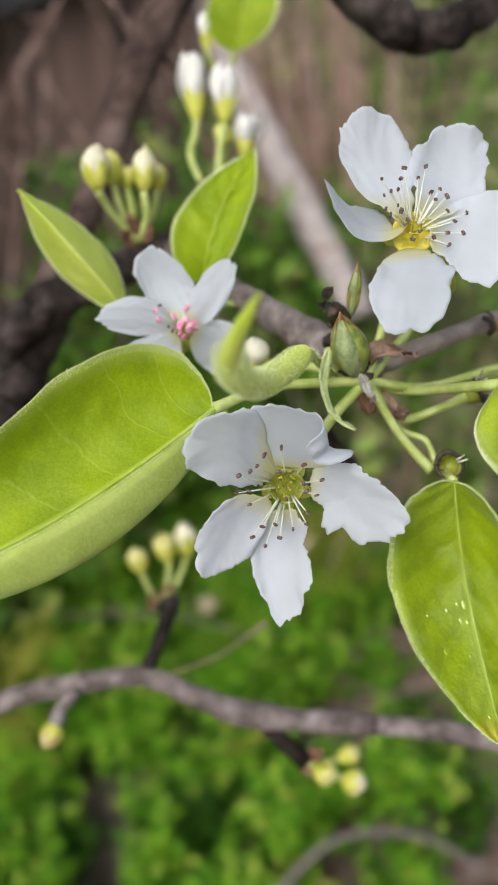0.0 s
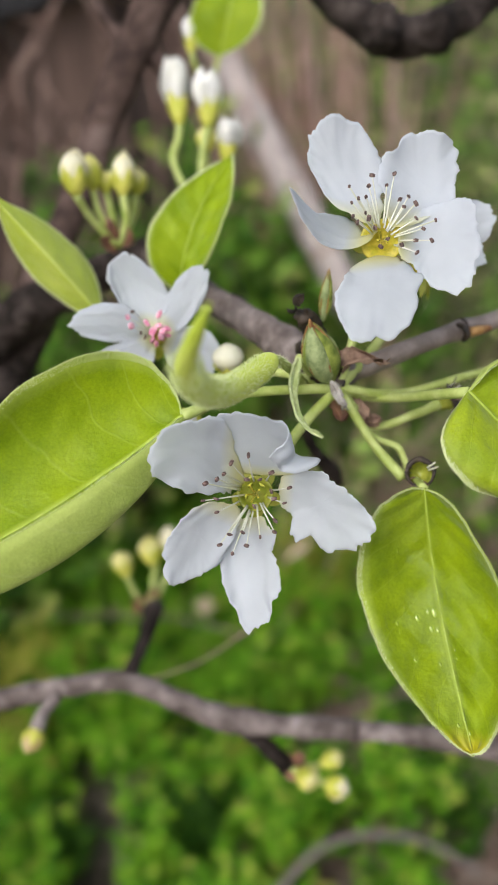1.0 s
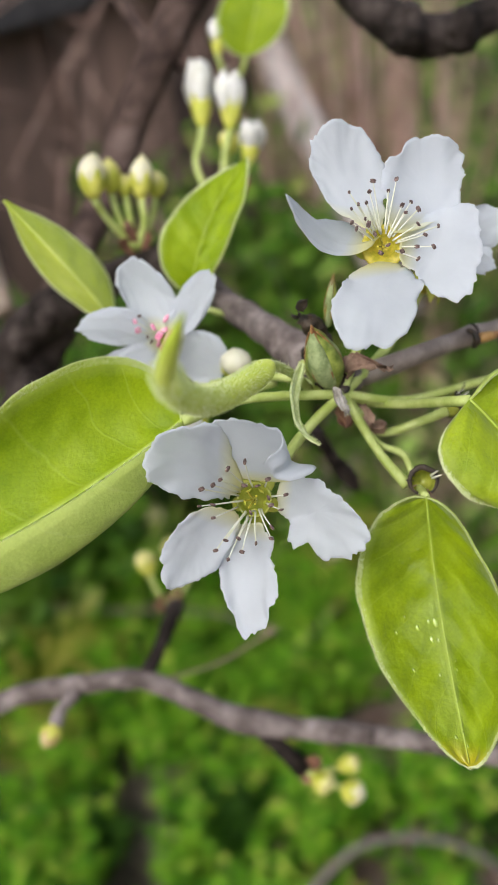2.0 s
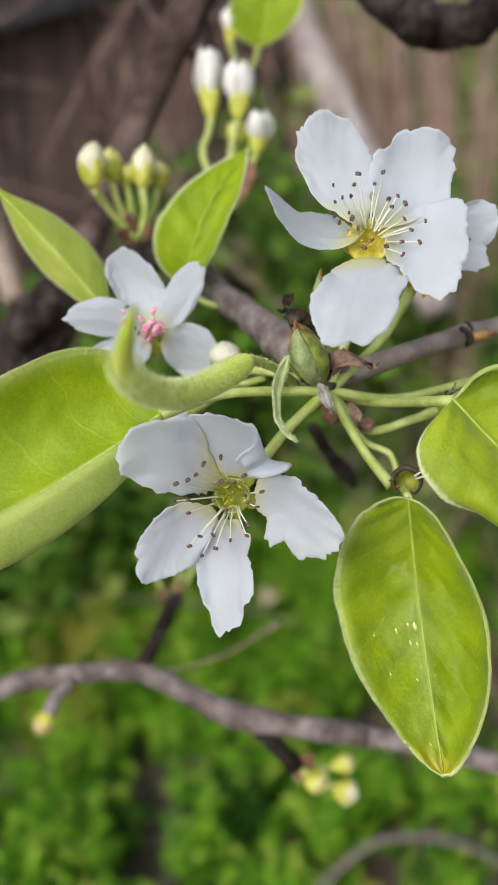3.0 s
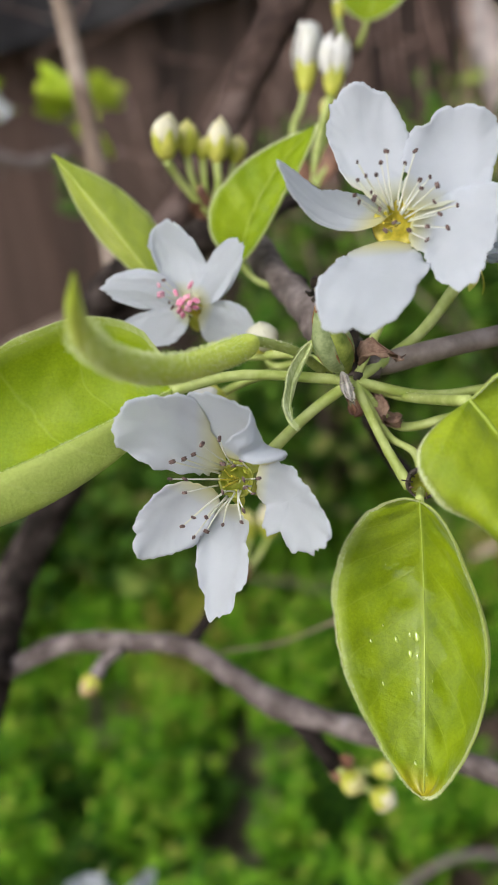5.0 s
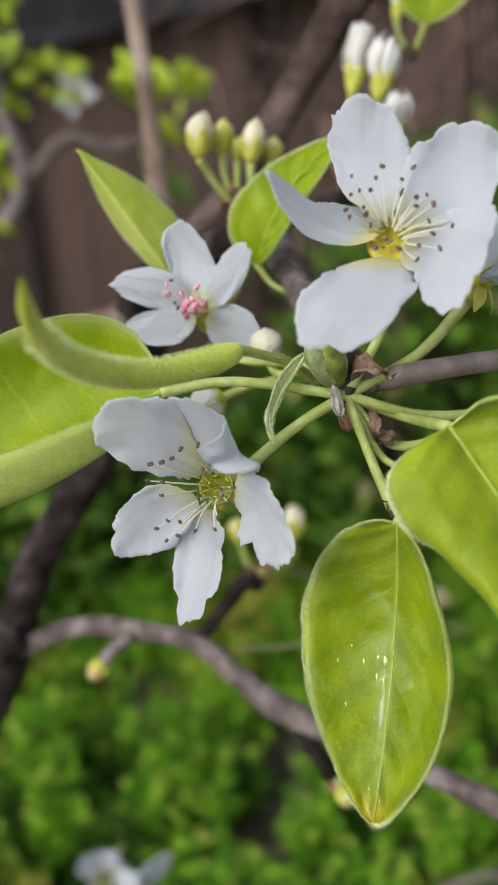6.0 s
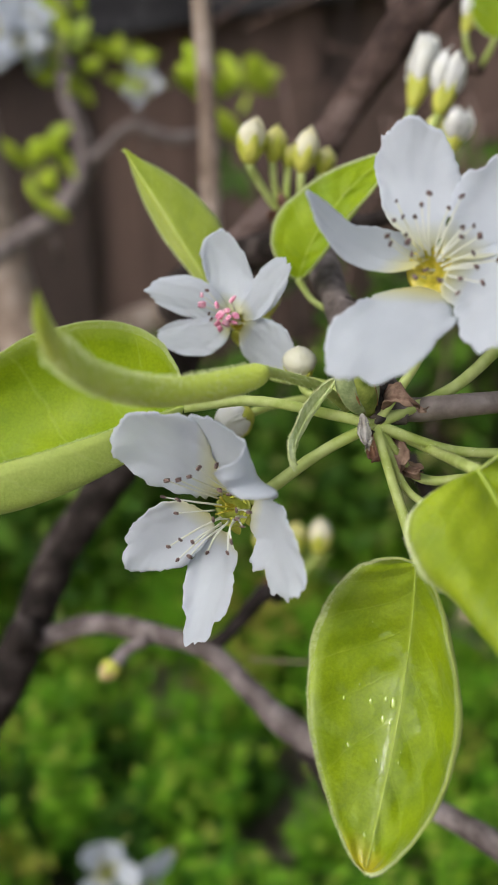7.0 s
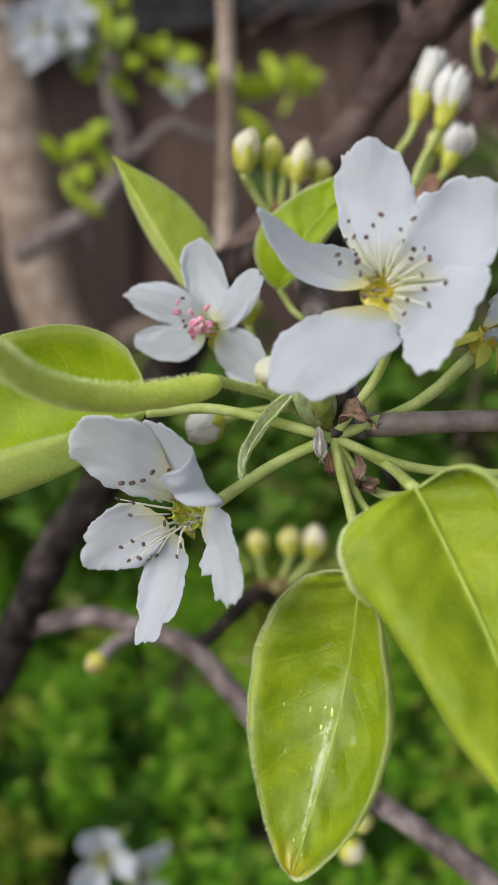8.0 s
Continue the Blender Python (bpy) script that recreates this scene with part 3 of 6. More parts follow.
def bud(parent, base, tip, radius, white, open_share=0.5, stem=None, name="bud", cream=None, loose=0.0, neck=1.0):
    """A plump flower bud: green cup with clasping sepals below, furled petals above."""
    a, b = np.array(base, float), np.array(tip, float)
    ln, way = float(np.linalg.norm(b - a)), b - a
    x, y, z = [np.array(v) for v in frame_of(way)]
    r, h = radius, ln * open_share
    g = part(name, turned("bud", [(0, r * 0.35 * neck), (h * 0.2, r * 0.62 * neck), (h * 0.55, r * 0.9 * neck), (h * 0.9, r * 0.97 * neck), (h, r * 0.85 * neck)], base, way, 14, 5, 0.04), BUD_GREEN, parent, "yellow-green flower bud")
    skin = cream or (BUD_WHITE if white else BUD_YELLOW)
    part("bud_core", turned("bud_core", [(h * 0.7, r * 0.8 * neck), (h + (ln - h) * 0.25, r * (0.4 + 0.48 * neck)), (h + (ln - h) * 0.6, r * 0.72), (ln * 0.93, r * 0.36), (ln * 0.97, r * 0.1)], base, way, 12, 5, 0.05), skin, g)
    seed = int(abs(a[0] * 7 + a[2] * 3))
    for k in range(5):
        t = 2 * math.pi * k / 5 + seed
        side, tan = x * math.cos(t) + y * math.sin(t), -x * math.sin(t) + y * math.cos(t)
        out = r * (0.98 + loose * (0.4 + 0.5 * math.sin(seed + 3 * k)))
        me = blade("furled_petal", tuple(a + z * h * 0.75 + side * r * 0.75 * neck), tuple(a + z * (h + (ln - h) * 0.5) + side * out), tuple(a + z * (ln * (1.0 + 0.05 * math.sin(seed + 5 * k))) + side * r * (0.12 + loose)),
                   tuple(a + z * (h + (ln - h) * 0.5) + side * out * 0.55 + tan * r * 0.8), tuple(a + z * (h + (ln - h) * 0.5) + side * out * 0.62 - tan * r * 0.8), peak=0.55, fan=0.6, taper=0.5, thick=0.2, ruffle=0.6, ragged=0.12, seed=seed + k, nu=8, nv=10)
        part("furled_petal", me, (skin, skin), g)
        t += 0.6
        side, tan = x * math.cos(t) + y * math.sin(t), -x * math.sin(t) + y * math.cos(t)
        me = blade("sepal", tuple(a + z * h * 0.55 + side * r * 0.88 * neck), tuple(a + z * h * 0.95 + side * r * 1.05 * neck), tuple(a + z * (h + (ln - h) * 0.42 * neck) + side * r * 1.08 * neck), tuple(a + z * h * 0.9 + side * r * 0.85 * neck + tan * r * 0.45 * neck), tuple(a + z * h * 0.9 + side * r * 0.85 * neck - tan * r * 0.45 * neck),
                   peak=0.35, blunt=0.8, thick=0.25, ruffle=0.2, ragged=0.04, seed=k, nu=6, nv=8)
        part("sepal", me, (BUD_GREEN, BUD_GREEN), g)
    if stem:
        part("stem", tube("stem", [(*stem[0], stem[1] * 1.1), *[(*q, stem[1]) for q in stem[2:]], (*base, stem[1] * 1.1)], 6, 8, 0.05, 500), STALK, parent)
    return g


def limb(name, points, label, material, sides=18, knobs=0.12, grain=150.0, steps=10, lump=0.15, category="branch", group="pear branches", seed=0.0):
    ob = thing(name, points[0][:3], label, category, group)
    part("bark", tube("bark", points, steps, sides, knobs, grain, seed, lump), material, ob)
    return ob


# ---- the ground, the fence and what stands far back ----
def surroundings():
    """Added plain walls that cut the sky light to the sides, behind the camera and far behind the bed."""
    # no known part of the garden: added to block low sky and darken reflections
    for name, size, at in (("wall_south", (9.0, 0.2, 1.1), (0.8, -5.9, 0.55)), ("wall_west", (0.2, 11.8, 2.2), (-3.6, 0.0, 1.1)), ("wall_east", (0.2, 11.8, 1.0), (5.2, 0.0, 0.5)), ("wall_north", (9.0, 0.2, 2.6), (0.8, 5.9, 1.3))):
        bm = bmesh.new()
        bmesh.ops.create_cube(bm, size=1)
        bmesh.ops.scale(bm, vec=size, verts=bm.verts)
        bmesh.ops.bevel(bm, geom=bm.edges, offset=0.01, segments=2, affect="EDGES")
        me = bpy.data.meshes.new(name)
        bm.to_mesh(me)
        bm.free()
        ob = new(name, me)
        me.materials.append(WALL)
        ob.location = at
        tagged(ob, "plain dark brown wall added to cut the low sky light", "wall", kind="structure")


def ground():
    n, verts, faces = 90, [], []
    for j in range(n + 1):
        for i in range(n + 1):
            fx, fy = (2 * i / n - 1), (2 * j / n - 1)
            x, y = 30 * fx * abs(fx) ** 2.2 * 1.0 + 0.4 * fx, 0.6 + 30 * fy * abs(fy) ** 2.2 + 0.4 * fy
            near = math.exp(-(x * x + (y - 0.6) ** 2) / 4)
            z = 0.03 * noise.noise((x * 3, y * 3, 0)) * near + 0.012 * noise.noise((x * 14, y * 14, 2)) * near
            verts.append((x, y, z - 0.03 * max(0.0, min(1.0, x * 2 + 0.2))))
    for j in range(n):
        for i in range(n):
            a = j * (n + 1) + i
            faces.append((a, a + 1, a + n + 2, a + n + 1))
    ob = new("ground", mesh("ground", verts, faces))
    ob.data.materials.append(SOIL)
    return tagged(ob, "dark brown garden soil under herbs and litter", "ground", kind="structure")


ground()
surroundings()


# hollows in the growth: centre and half sizes
HOLLOWS = [(-0.19, 0.512, 0.055, 0.030), (-0.235, 0.53, 0.02, 0.025), (-0.10, 0.70, 0.03, 0.04), (-0.05, 0.82, 0.03, 0.04)]

# patches gone to yellow: centre and radius
YELLOWED = [(-0.272, 0.832, 0.06), (-0.166, 0.678, 0.03), (-0.168, 0.612, 0.025), (-0.155, 0.661, 0.03)]


def herbs():
    """Low herbs with cut leaves, in rounded tufts of uneven height: one sheet of growth."""
    rnd = random.Random(5)
    verts, faces, slots = [], [], []
    for _ in range(3000):
        x, y = rnd.uniform(-0.85, 0.75), rnd.uniform(0.20, 1.45)
        bare = 0.15 + 0.20 * noise.noise((x * 4, y * 4, 7))
        if x > bare and rnd.random() < 0.50:
            continue
        if x > 0.10 and y < 0.80 and rnd.random() < 0.72:
            continue
        if any(((x - a) / c) ** 2 + ((y - b) / d) ** 2 < 1 for a, b, c, d in HOLLOWS):
            continue
        if noise.noise((x * 8, y * 8, 1)) < (-0.30 if x < 0.0 else -0.24):
            continue
        # painted shade spreads towards the near left of the bed
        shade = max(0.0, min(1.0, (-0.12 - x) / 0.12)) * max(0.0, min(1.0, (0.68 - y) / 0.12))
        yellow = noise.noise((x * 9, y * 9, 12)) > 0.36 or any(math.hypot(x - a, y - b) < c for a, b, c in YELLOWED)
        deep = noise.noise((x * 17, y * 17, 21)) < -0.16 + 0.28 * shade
        tall = 0.11 - 0.03 * deep + 0.09 * noise.noise((x * 7, y * 7, 3)) - 0.10 * max(0.0, x)
        for _ in range(7):
            a, lean = rnd.uniform(0, 6.28), rnd.uniform(0.1, 1.0)
            root = Vector((x, y, 0.0))
            top = Vector((x + math.cos(a) * lean * 0.05, y + math.sin(a) * lean * 0.05, max(0.02, tall * rnd.uniform(0.6, 1.25) * (1.1 - 0.35 * lean))))
            for k in range(5):
                c = root.lerp(top, 0.45 + 0.55 * k / 4)
                ang = rnd.uniform(0, 6.28)
                for side in range(3):
                    b = ang + side * 2.1 + rnd.uniform(-0.4, 0.4)
                    d = Vector((math.cos(b), math.sin(b), rnd.uniform(-0.25, 0.55))).normalized()
                    ln, wd = rnd.uniform(0.008, 0.017), rnd.uniform(0.005, 0.010)
                    e = d.cross(Vector((0, 0, 1))).normalized()
                    e.z += rnd.uniform(-0.4, 0.4)
                    o = len(verts)
                    verts += [c, c + d * ln * 0.45 + e * wd * 0.5, c + d * ln * 0.7 + e * wd * 0.2, c + d * ln - Vector((0, 0, 0.002)), c + d * ln * 0.7 - e * wd * 0.25, c + d * ln * 0.45 - e * wd * 0.5]
                    faces.append((o, o + 1, o + 2, o + 3, o + 4, o + 5))
                    # lowest leaves and deep patches take the darker colours as painted shade
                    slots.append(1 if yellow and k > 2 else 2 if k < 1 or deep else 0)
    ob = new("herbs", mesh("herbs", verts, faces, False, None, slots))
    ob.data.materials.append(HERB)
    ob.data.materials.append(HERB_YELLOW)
    ob.data.materials.append(HERB_SHADED)
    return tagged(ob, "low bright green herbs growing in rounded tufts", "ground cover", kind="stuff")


herbs()


def dry_stems():
    rnd = random.Random(9)
    verts, faces = [], []
    for _ in range(1700):
        x, y = rnd.uniform(-0.12, 1.7), rnd.uniform(0.9, 2.7)
        a, ln, r = rnd.uniform(0, 6.28), rnd.uniform(0.10, 0.5 + 0.35 * (y - 0.9)), rnd.uniform(0.0015, 0.003 + 0.003 * (y - 0.9))
        d = Vector((math.cos(a) * 0.6, math.sin(a) * 0.6, rnd.uniform(0.1, 1.3))).normalized()
        b = Vector((x, y, 0.0))
        s = d.orthogonal().normalized() * r
        q = d.cross(s)
        o = len(verts)
        for h, f in ((0, 1), (0.5, 0.8), (1, 0.3)):
            c = b + d * ln * h + Vector((0, 0, -0.25 * ln * h * h))
            verts += [c + s * f, c - s * 0.5 * f + q * 0.87 * f, c - s * 0.5 * f - q * 0.87 * f]
        for k in (0, 3):
            for i in range(3):
                faces.append((o + k + i, o + k + (i + 1) % 3, o + k + 3 + (i + 1) % 3, o + k + 3 + i))
    for _ in range(9000):
        x, y = rnd.uniform(-0.05, 0.75), rnd.uniform(0.25, 1.3)
        a, ln, r = rnd.uniform(0, 6.28), rnd.uniform(0.02, 0.12), rnd.uniform(0.0008, 0.0025)
        d = Vector((math.cos(a), math.sin(a), rnd.uniform(0.0, 0.25)))
        b, s, q = Vector((x, y, rnd.uniform(0.0, 0.02))), Vector((-math.sin(a), math.cos(a), 0)) * r, Vector((0, 0, r))
        o = len(verts)
        for h, f in ((0, 1), (1, 0.5)):
            c = b + d * ln * h
            verts += [c + s * f, c - s * f, c + q * f]
        for i in range(3):
            faces.append((o + i, o + (i + 1) % 3, o + 3 + (i + 1) % 3, o + 3 + i))
    ob = new("dry_stems", mesh("dry_stems", verts, faces))
    ob.data.materials.append(STRAW)
    return tagged(ob, "tan dry stems and grass litter behind the tree", "dry grass", kind="stuff")


dry_stems()


def dry_clump():
    """A thick stand of pinkish dead stalks behind the stake."""
    rnd = random.Random(31)
    foot = Vector((136.8, 1432.6, 533.7)) * 0.001
    tall = foot.z + 0.22
    verts, faces = [], []
    for _ in range(120):
        b = Vector((foot.x + rnd.gauss(0.03, 0.045), foot.y + rnd.gauss(0, 0.12), 0))
        t = b + Vector((rnd.gauss(-0.03, 0.09), rnd.gauss(0, 0.06), tall * rnd.uniform(0.7, 1.25)))
        r = rnd.uniform(0.0018, 0.0062)
        o = len(verts)
        for f, s in ((0, 1), (0.5, 0.85), (1, 0.4)):
            c = b.lerp(t, f) + Vector((0.02 * math.sin(f * 3) * rnd.uniform(-1, 1), 0, 0))
            verts += [c + Vector((r * s, 0, 0)), c + Vector((-r * s * 0.5, r * s * 0.87, 0)), c + Vector((-r * s * 0.5, -r * s * 0.87, 0))]
        for k in (0, 3):
            for i in range(3):
                faces.append((o + k + i, o + k + (i + 1) % 3, o + k + 3 + (i + 1) % 3, o + k + 3 + i))
    ob = new("dead_stalks", mesh("dead_stalks", verts, faces))
    ob.data.materials.append(STALK_DEAD)
    return tagged(ob, "stand of pinkish tan dead stalks behind the stake", "dry grass", kind="stuff")


STALK_DEAD = island("dead_stalk", ((0.0, (0.34, 0.20, 0.155)), (0.5, (0.60, 0.40, 0.32)), (1.0, (0.72, 0.56, 0.47))), 0.7, 0.1)
dry_clump()


def far_bushes():
    """Loose green growth further back, low in front and tall behind."""
    rnd = random.Random(12)
    verts, faces = [], []
    for n in range(230):
        far = n > 120
        cx, cy = (rnd.uniform(-0.6, 3.2), rnd.uniform(2.6, 4.2)) if far else (rnd.uniform(-0.05, 1.6), rnd.uniform(1.2, 2.6))
        h = rnd.uniform(0.5, 1.5) if far else rnd.uniform(0.08, 0.5)
        for _ in range(120):
            c = Vector((cx + rnd.gauss(0, 0.14), cy + rnd.gauss(0, 0.14), max(0.01, h * rnd.random() * 1.2)))
            d = Vector((rnd.gauss(0, 1), rnd.gauss(0, 1), rnd.gauss(0.3, 0.6))).normalized()
            e = d.orthogonal().normalized()
            ln, wd = (rnd.uniform(0.03, 0.09), rnd.uniform(0.010, 0.028)) if far else (rnd.uniform(0.02, 0.05), rnd.uniform(0.006, 0.014))
            o = len(verts)
            verts += [c, c + d * ln * 0.5 + e * wd, c + d * ln, c + d * ln * 0.5 - e * wd]
            faces.append((o, o + 1, o + 2, o + 3))
    ob = new("far_bushes", mesh("far_bushes", verts, faces, False))
    ob.data.materials.append(BUSH)
    return tagged(ob, "loose green leafy growth at the back of the bed", "bush", kind="stuff")


far_bushes()


def fence_growth():
    """Leafy weeds standing in front of the fence's foot."""
    rnd = random.Random(22)
    verts, faces = [], []
    way, out = Vector((math.cos(radians(34)), math.sin(radians(34)), 0)), Vector((math.sin(radians(34)), -math.cos(radians(34)), 0))
    for n in range(150):
        k = rnd.uniform(-1.3, 0.75)
        h = GROWTH * (1 + 0.45 * noise.noise((k * 3.1, 0.4, 2)) + 0.15 * rnd.uniform(-1, 1)) * (0.75 + 0.35 * (k + 1.3) / 2) * (1 + 0.42 * math.exp(-((k - 0.22) / 0.20) ** 2))
        root = Vector((-0.42, 1.06, 0)) + way * k + out * rnd.uniform(0.05, 0.22)
        for m in range(90):
            c = root + way * rnd.gauss(0, 0.03) + out * rnd.gauss(0, 0.03)
            c.z = h * rnd.random() ** 0.7
            d = Vector((rnd.gauss(0, 1), rnd.gauss(0, 1), rnd.gauss(0.4, 0.6))).normalized()
            e = d.orthogonal().normalized()
            ln, wd = rnd.uniform(0.015, 0.045), rnd.uniform(0.005, 0.012)
            o = len(verts)
            verts += [c, c + d * ln * 0.5 + e * wd, c + d * ln, c + d * ln * 0.5 - e * wd]
            faces.append((o, o + 1, o + 2, o + 3))
    ob = new("weeds", mesh("weeds", verts, faces, False))
    ob.data.materials.append(WEED)
    return tagged(ob, "dark green weeds at the foot of the fence", "weeds", kind="stuff")


GROWTH = 0.36
WEED = island("weed_leaf", ((0.0, (0.03, 0.08, 0.008)), (0.5, (0.09, 0.21, 0.018)), (0.85, (0.17, 0.32, 0.03)), (1.0, (0.32, 0.32, 0.09))), 0.55, 0.3)
fence_growth()


def box(name, size, bevel=0.004):
    bm = bmesh.new()
    bmesh.ops.create_cube(bm, size=1)
    bmesh.ops.scale(bm, vec=size, verts=bm.verts)
    bmesh.ops.bevel(bm, geom=bm.edges, offset=bevel, segments=2, affect="EDGES")
    me = bpy.data.meshes.new(name)
    bm.to_mesh(me)
    bm.free()
    return me


# The board fence runs along FENCE_WAY.
FENCE_AT, FENCE_TURN = (-0.42, 1.06, 0.0), 34.0


def fence():
    f = thing("fence", tuple(1000 * v for v in FENCE_AT), "weathered dark brown wooden board fence behind the tree", "fence")
    f.rotation_euler = (0, 0, radians(FENCE_TURN))
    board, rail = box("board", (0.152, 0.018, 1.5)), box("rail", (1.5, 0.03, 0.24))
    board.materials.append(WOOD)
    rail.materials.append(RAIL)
    rnd = random.Random(3)
    for k in range(-20, 4):
        o = new("board", board)
        o.parent = f
        o.location = (k * 0.143, (0.010 if k % 2 else -0.010), 0.76 + rnd.uniform(-0.008, 0.008))
        o.rotation_euler = (0, rnd.uniform(-0.004, 0.004), 0)
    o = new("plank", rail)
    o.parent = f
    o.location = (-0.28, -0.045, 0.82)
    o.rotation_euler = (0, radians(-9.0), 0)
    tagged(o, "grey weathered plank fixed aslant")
    return f


fence()

BARK_PINK = bark_material("pink_bark", (0.16, 0.10, 0.08), (0.30, 0.20, 0.165), (0.42, 0.31, 0.26), 60.0)
# pale leaning stake and sticks far back
limb("stake", [(*(166.0, 1113.8, 377.5), 22), (*(98.3, 1213.6, 531.5), 24), (*(40.0, 1307.0, 670.9), 25), (*(-13.5, 1403.1, 816.5), 26)], "pale weathered stake leaning over the bed", BARK_PALE, 14, 0.05, 20, 6, 0.03, "stake", "stakes")
limb("stick", [(*(183.7, 1508.9, 408.1), 6), (*(174.6, 1664.6, 640.5), 6.5), (*(166.7, 1732.4, 771.5), 6.5)], "pinkish dry stick leaning at the back", BARK_PINK, 10, 0.05, 20, 6, 0.03, "stick", "sticks", 2.0)

# ---- limbs of the pear tree ----
limb("main_limb", [(*(-104.0, 170.8, 514.2), 6.5), (*(-95.0, 185.3, 537.5), 6.6), (*(-89.9, 201.0, 563.2), 5.8), (*(-74.9, 211.4, 589.7), 5.6), (*(-63.0, 223.9, 618.5), 6), (*(-54.6, 229.2, 636.0), 6), (*(-42.9, 229.9, 650.9), 4.5)], "dark knobby pear limb rising at the back", BARK, 22, 0.22, 110, 10, 0.25)
limb("side_limb", [(*(-64.0, 228.0, 634.1), 5.5), (*(-56.1, 225.1, 642.0), 6.5), (*(-47.2, 221.4, 648.1), 6.2), (*(-36.5, 216.4, 653.3), 5.2), (*(-23.3, 209.3, 658.7), 4.2), (*(-9.9, 200.2, 662.1), 3.6)], "dark rough pear limb beside the buds", BARK, 20, 0.25, 130, 10, 0.25)
limb("spur", [(*(-10.9, 198.5, 663.2), 3.6), (*(-1.1, 182.8, 656.6), 3.0), (*(9.0, 167.3, 652.8), 3.1), (*(16.3, 156.3, 649.4), 3.4), (*(22.2, 148.2, 648.1), 2.9), (*(25.4, 148.0, 647.4), 1.9)], "dark grey-brown pear spur bearing the blossoms", BARK_YOUNG, 18, 0.14, 260, 10, 0.15)
limb("young_twig", [(*(20.8, 149.8, 646.9), 1.9), (*(26.4, 149.3, 647.8), 1.95), (*(32.8, 150.1, 649.3), 1.8), (*(43.1, 155.2, 650.2), 1.75), (*(47.0, 157.5, 650.3), 2.1), (*(51.7, 159.8, 650.1), 1.75), (*(64.7, 166.8, 650.4), 1.7), (*(89.8, 176.3, 650.4), 1.6)], "smooth grey-brown young pear twig", BARK_SMOOTH, 18, 0.05, 260, 10, 0.06)
limb("lower_branch", [(*(-94.0, 186.0, 539.5), 3.4), (*(-85.0, 191.2, 542.6), 3.0), (*(-74.4, 196.1, 545.9), 2.9), (*(-54.1, 194.1, 549.9), 2.9), (*(-35.8, 192.9, 550.9), 3.0), (*(-21.7, 189.5, 544.8), 2.9), (*(-8.4, 186.5, 539.5), 3.4), (*(12.5, 183.7, 536.5), 2.9), (*(36.1, 180.8, 533.2), 2.9), (*(56.2, 177.5, 529.3), 2.8), (*(90.1, 172.0, 519.5), 2.6)], "grey pear branch below the blossoms", BARK_YOUNG, 18, 0.12, 220, 10, 0.15, seed=3.0)
limb("upright_twig", [(*(-81.9, 287.3, 632.7), 4.2), (*(-88.3, 299.1, 662.8), 3.6), (*(-94.6, 309.3, 689.4), 3.3), (*(-101.4, 319.2, 716.0), 3.2), (*(-109.1, 328.6, 742.6), 3.0)], "tan upright twig in front of the fence", BARK_TAN, 12, 0.08, 200, 8, 0.08, seed=5.0)
limb("upper_limb", [(*(-51.1, 231.9, 647.4), 4.2), (*(-38.7, 253.1, 665.2), 4.6), (*(-27.8, 269.3, 687.2), 5.2), (*(-16.0, 277.9, 707.0), 5.8), (*(-0.2, 286.0, 730.7), 6.6)], "brown rough limb crossing behind the buds", BARK_BROWN, 18, 0.12, 90, 8, 0.1, seed=6.0)
limb("upper_branch", [(*(36.6, 252.8, 717.1), 5), (*(44.5, 250.1, 708.2), 5.2), (*(55.7, 248.3, 701.7), 5.5), (*(69.6, 250.6, 704.3), 5), (*(86.4, 256.8, 713.7), 5)], "dark bent branch overhead", BARK, 16, 0.15, 150, 8, 0.15, seed=7.0)

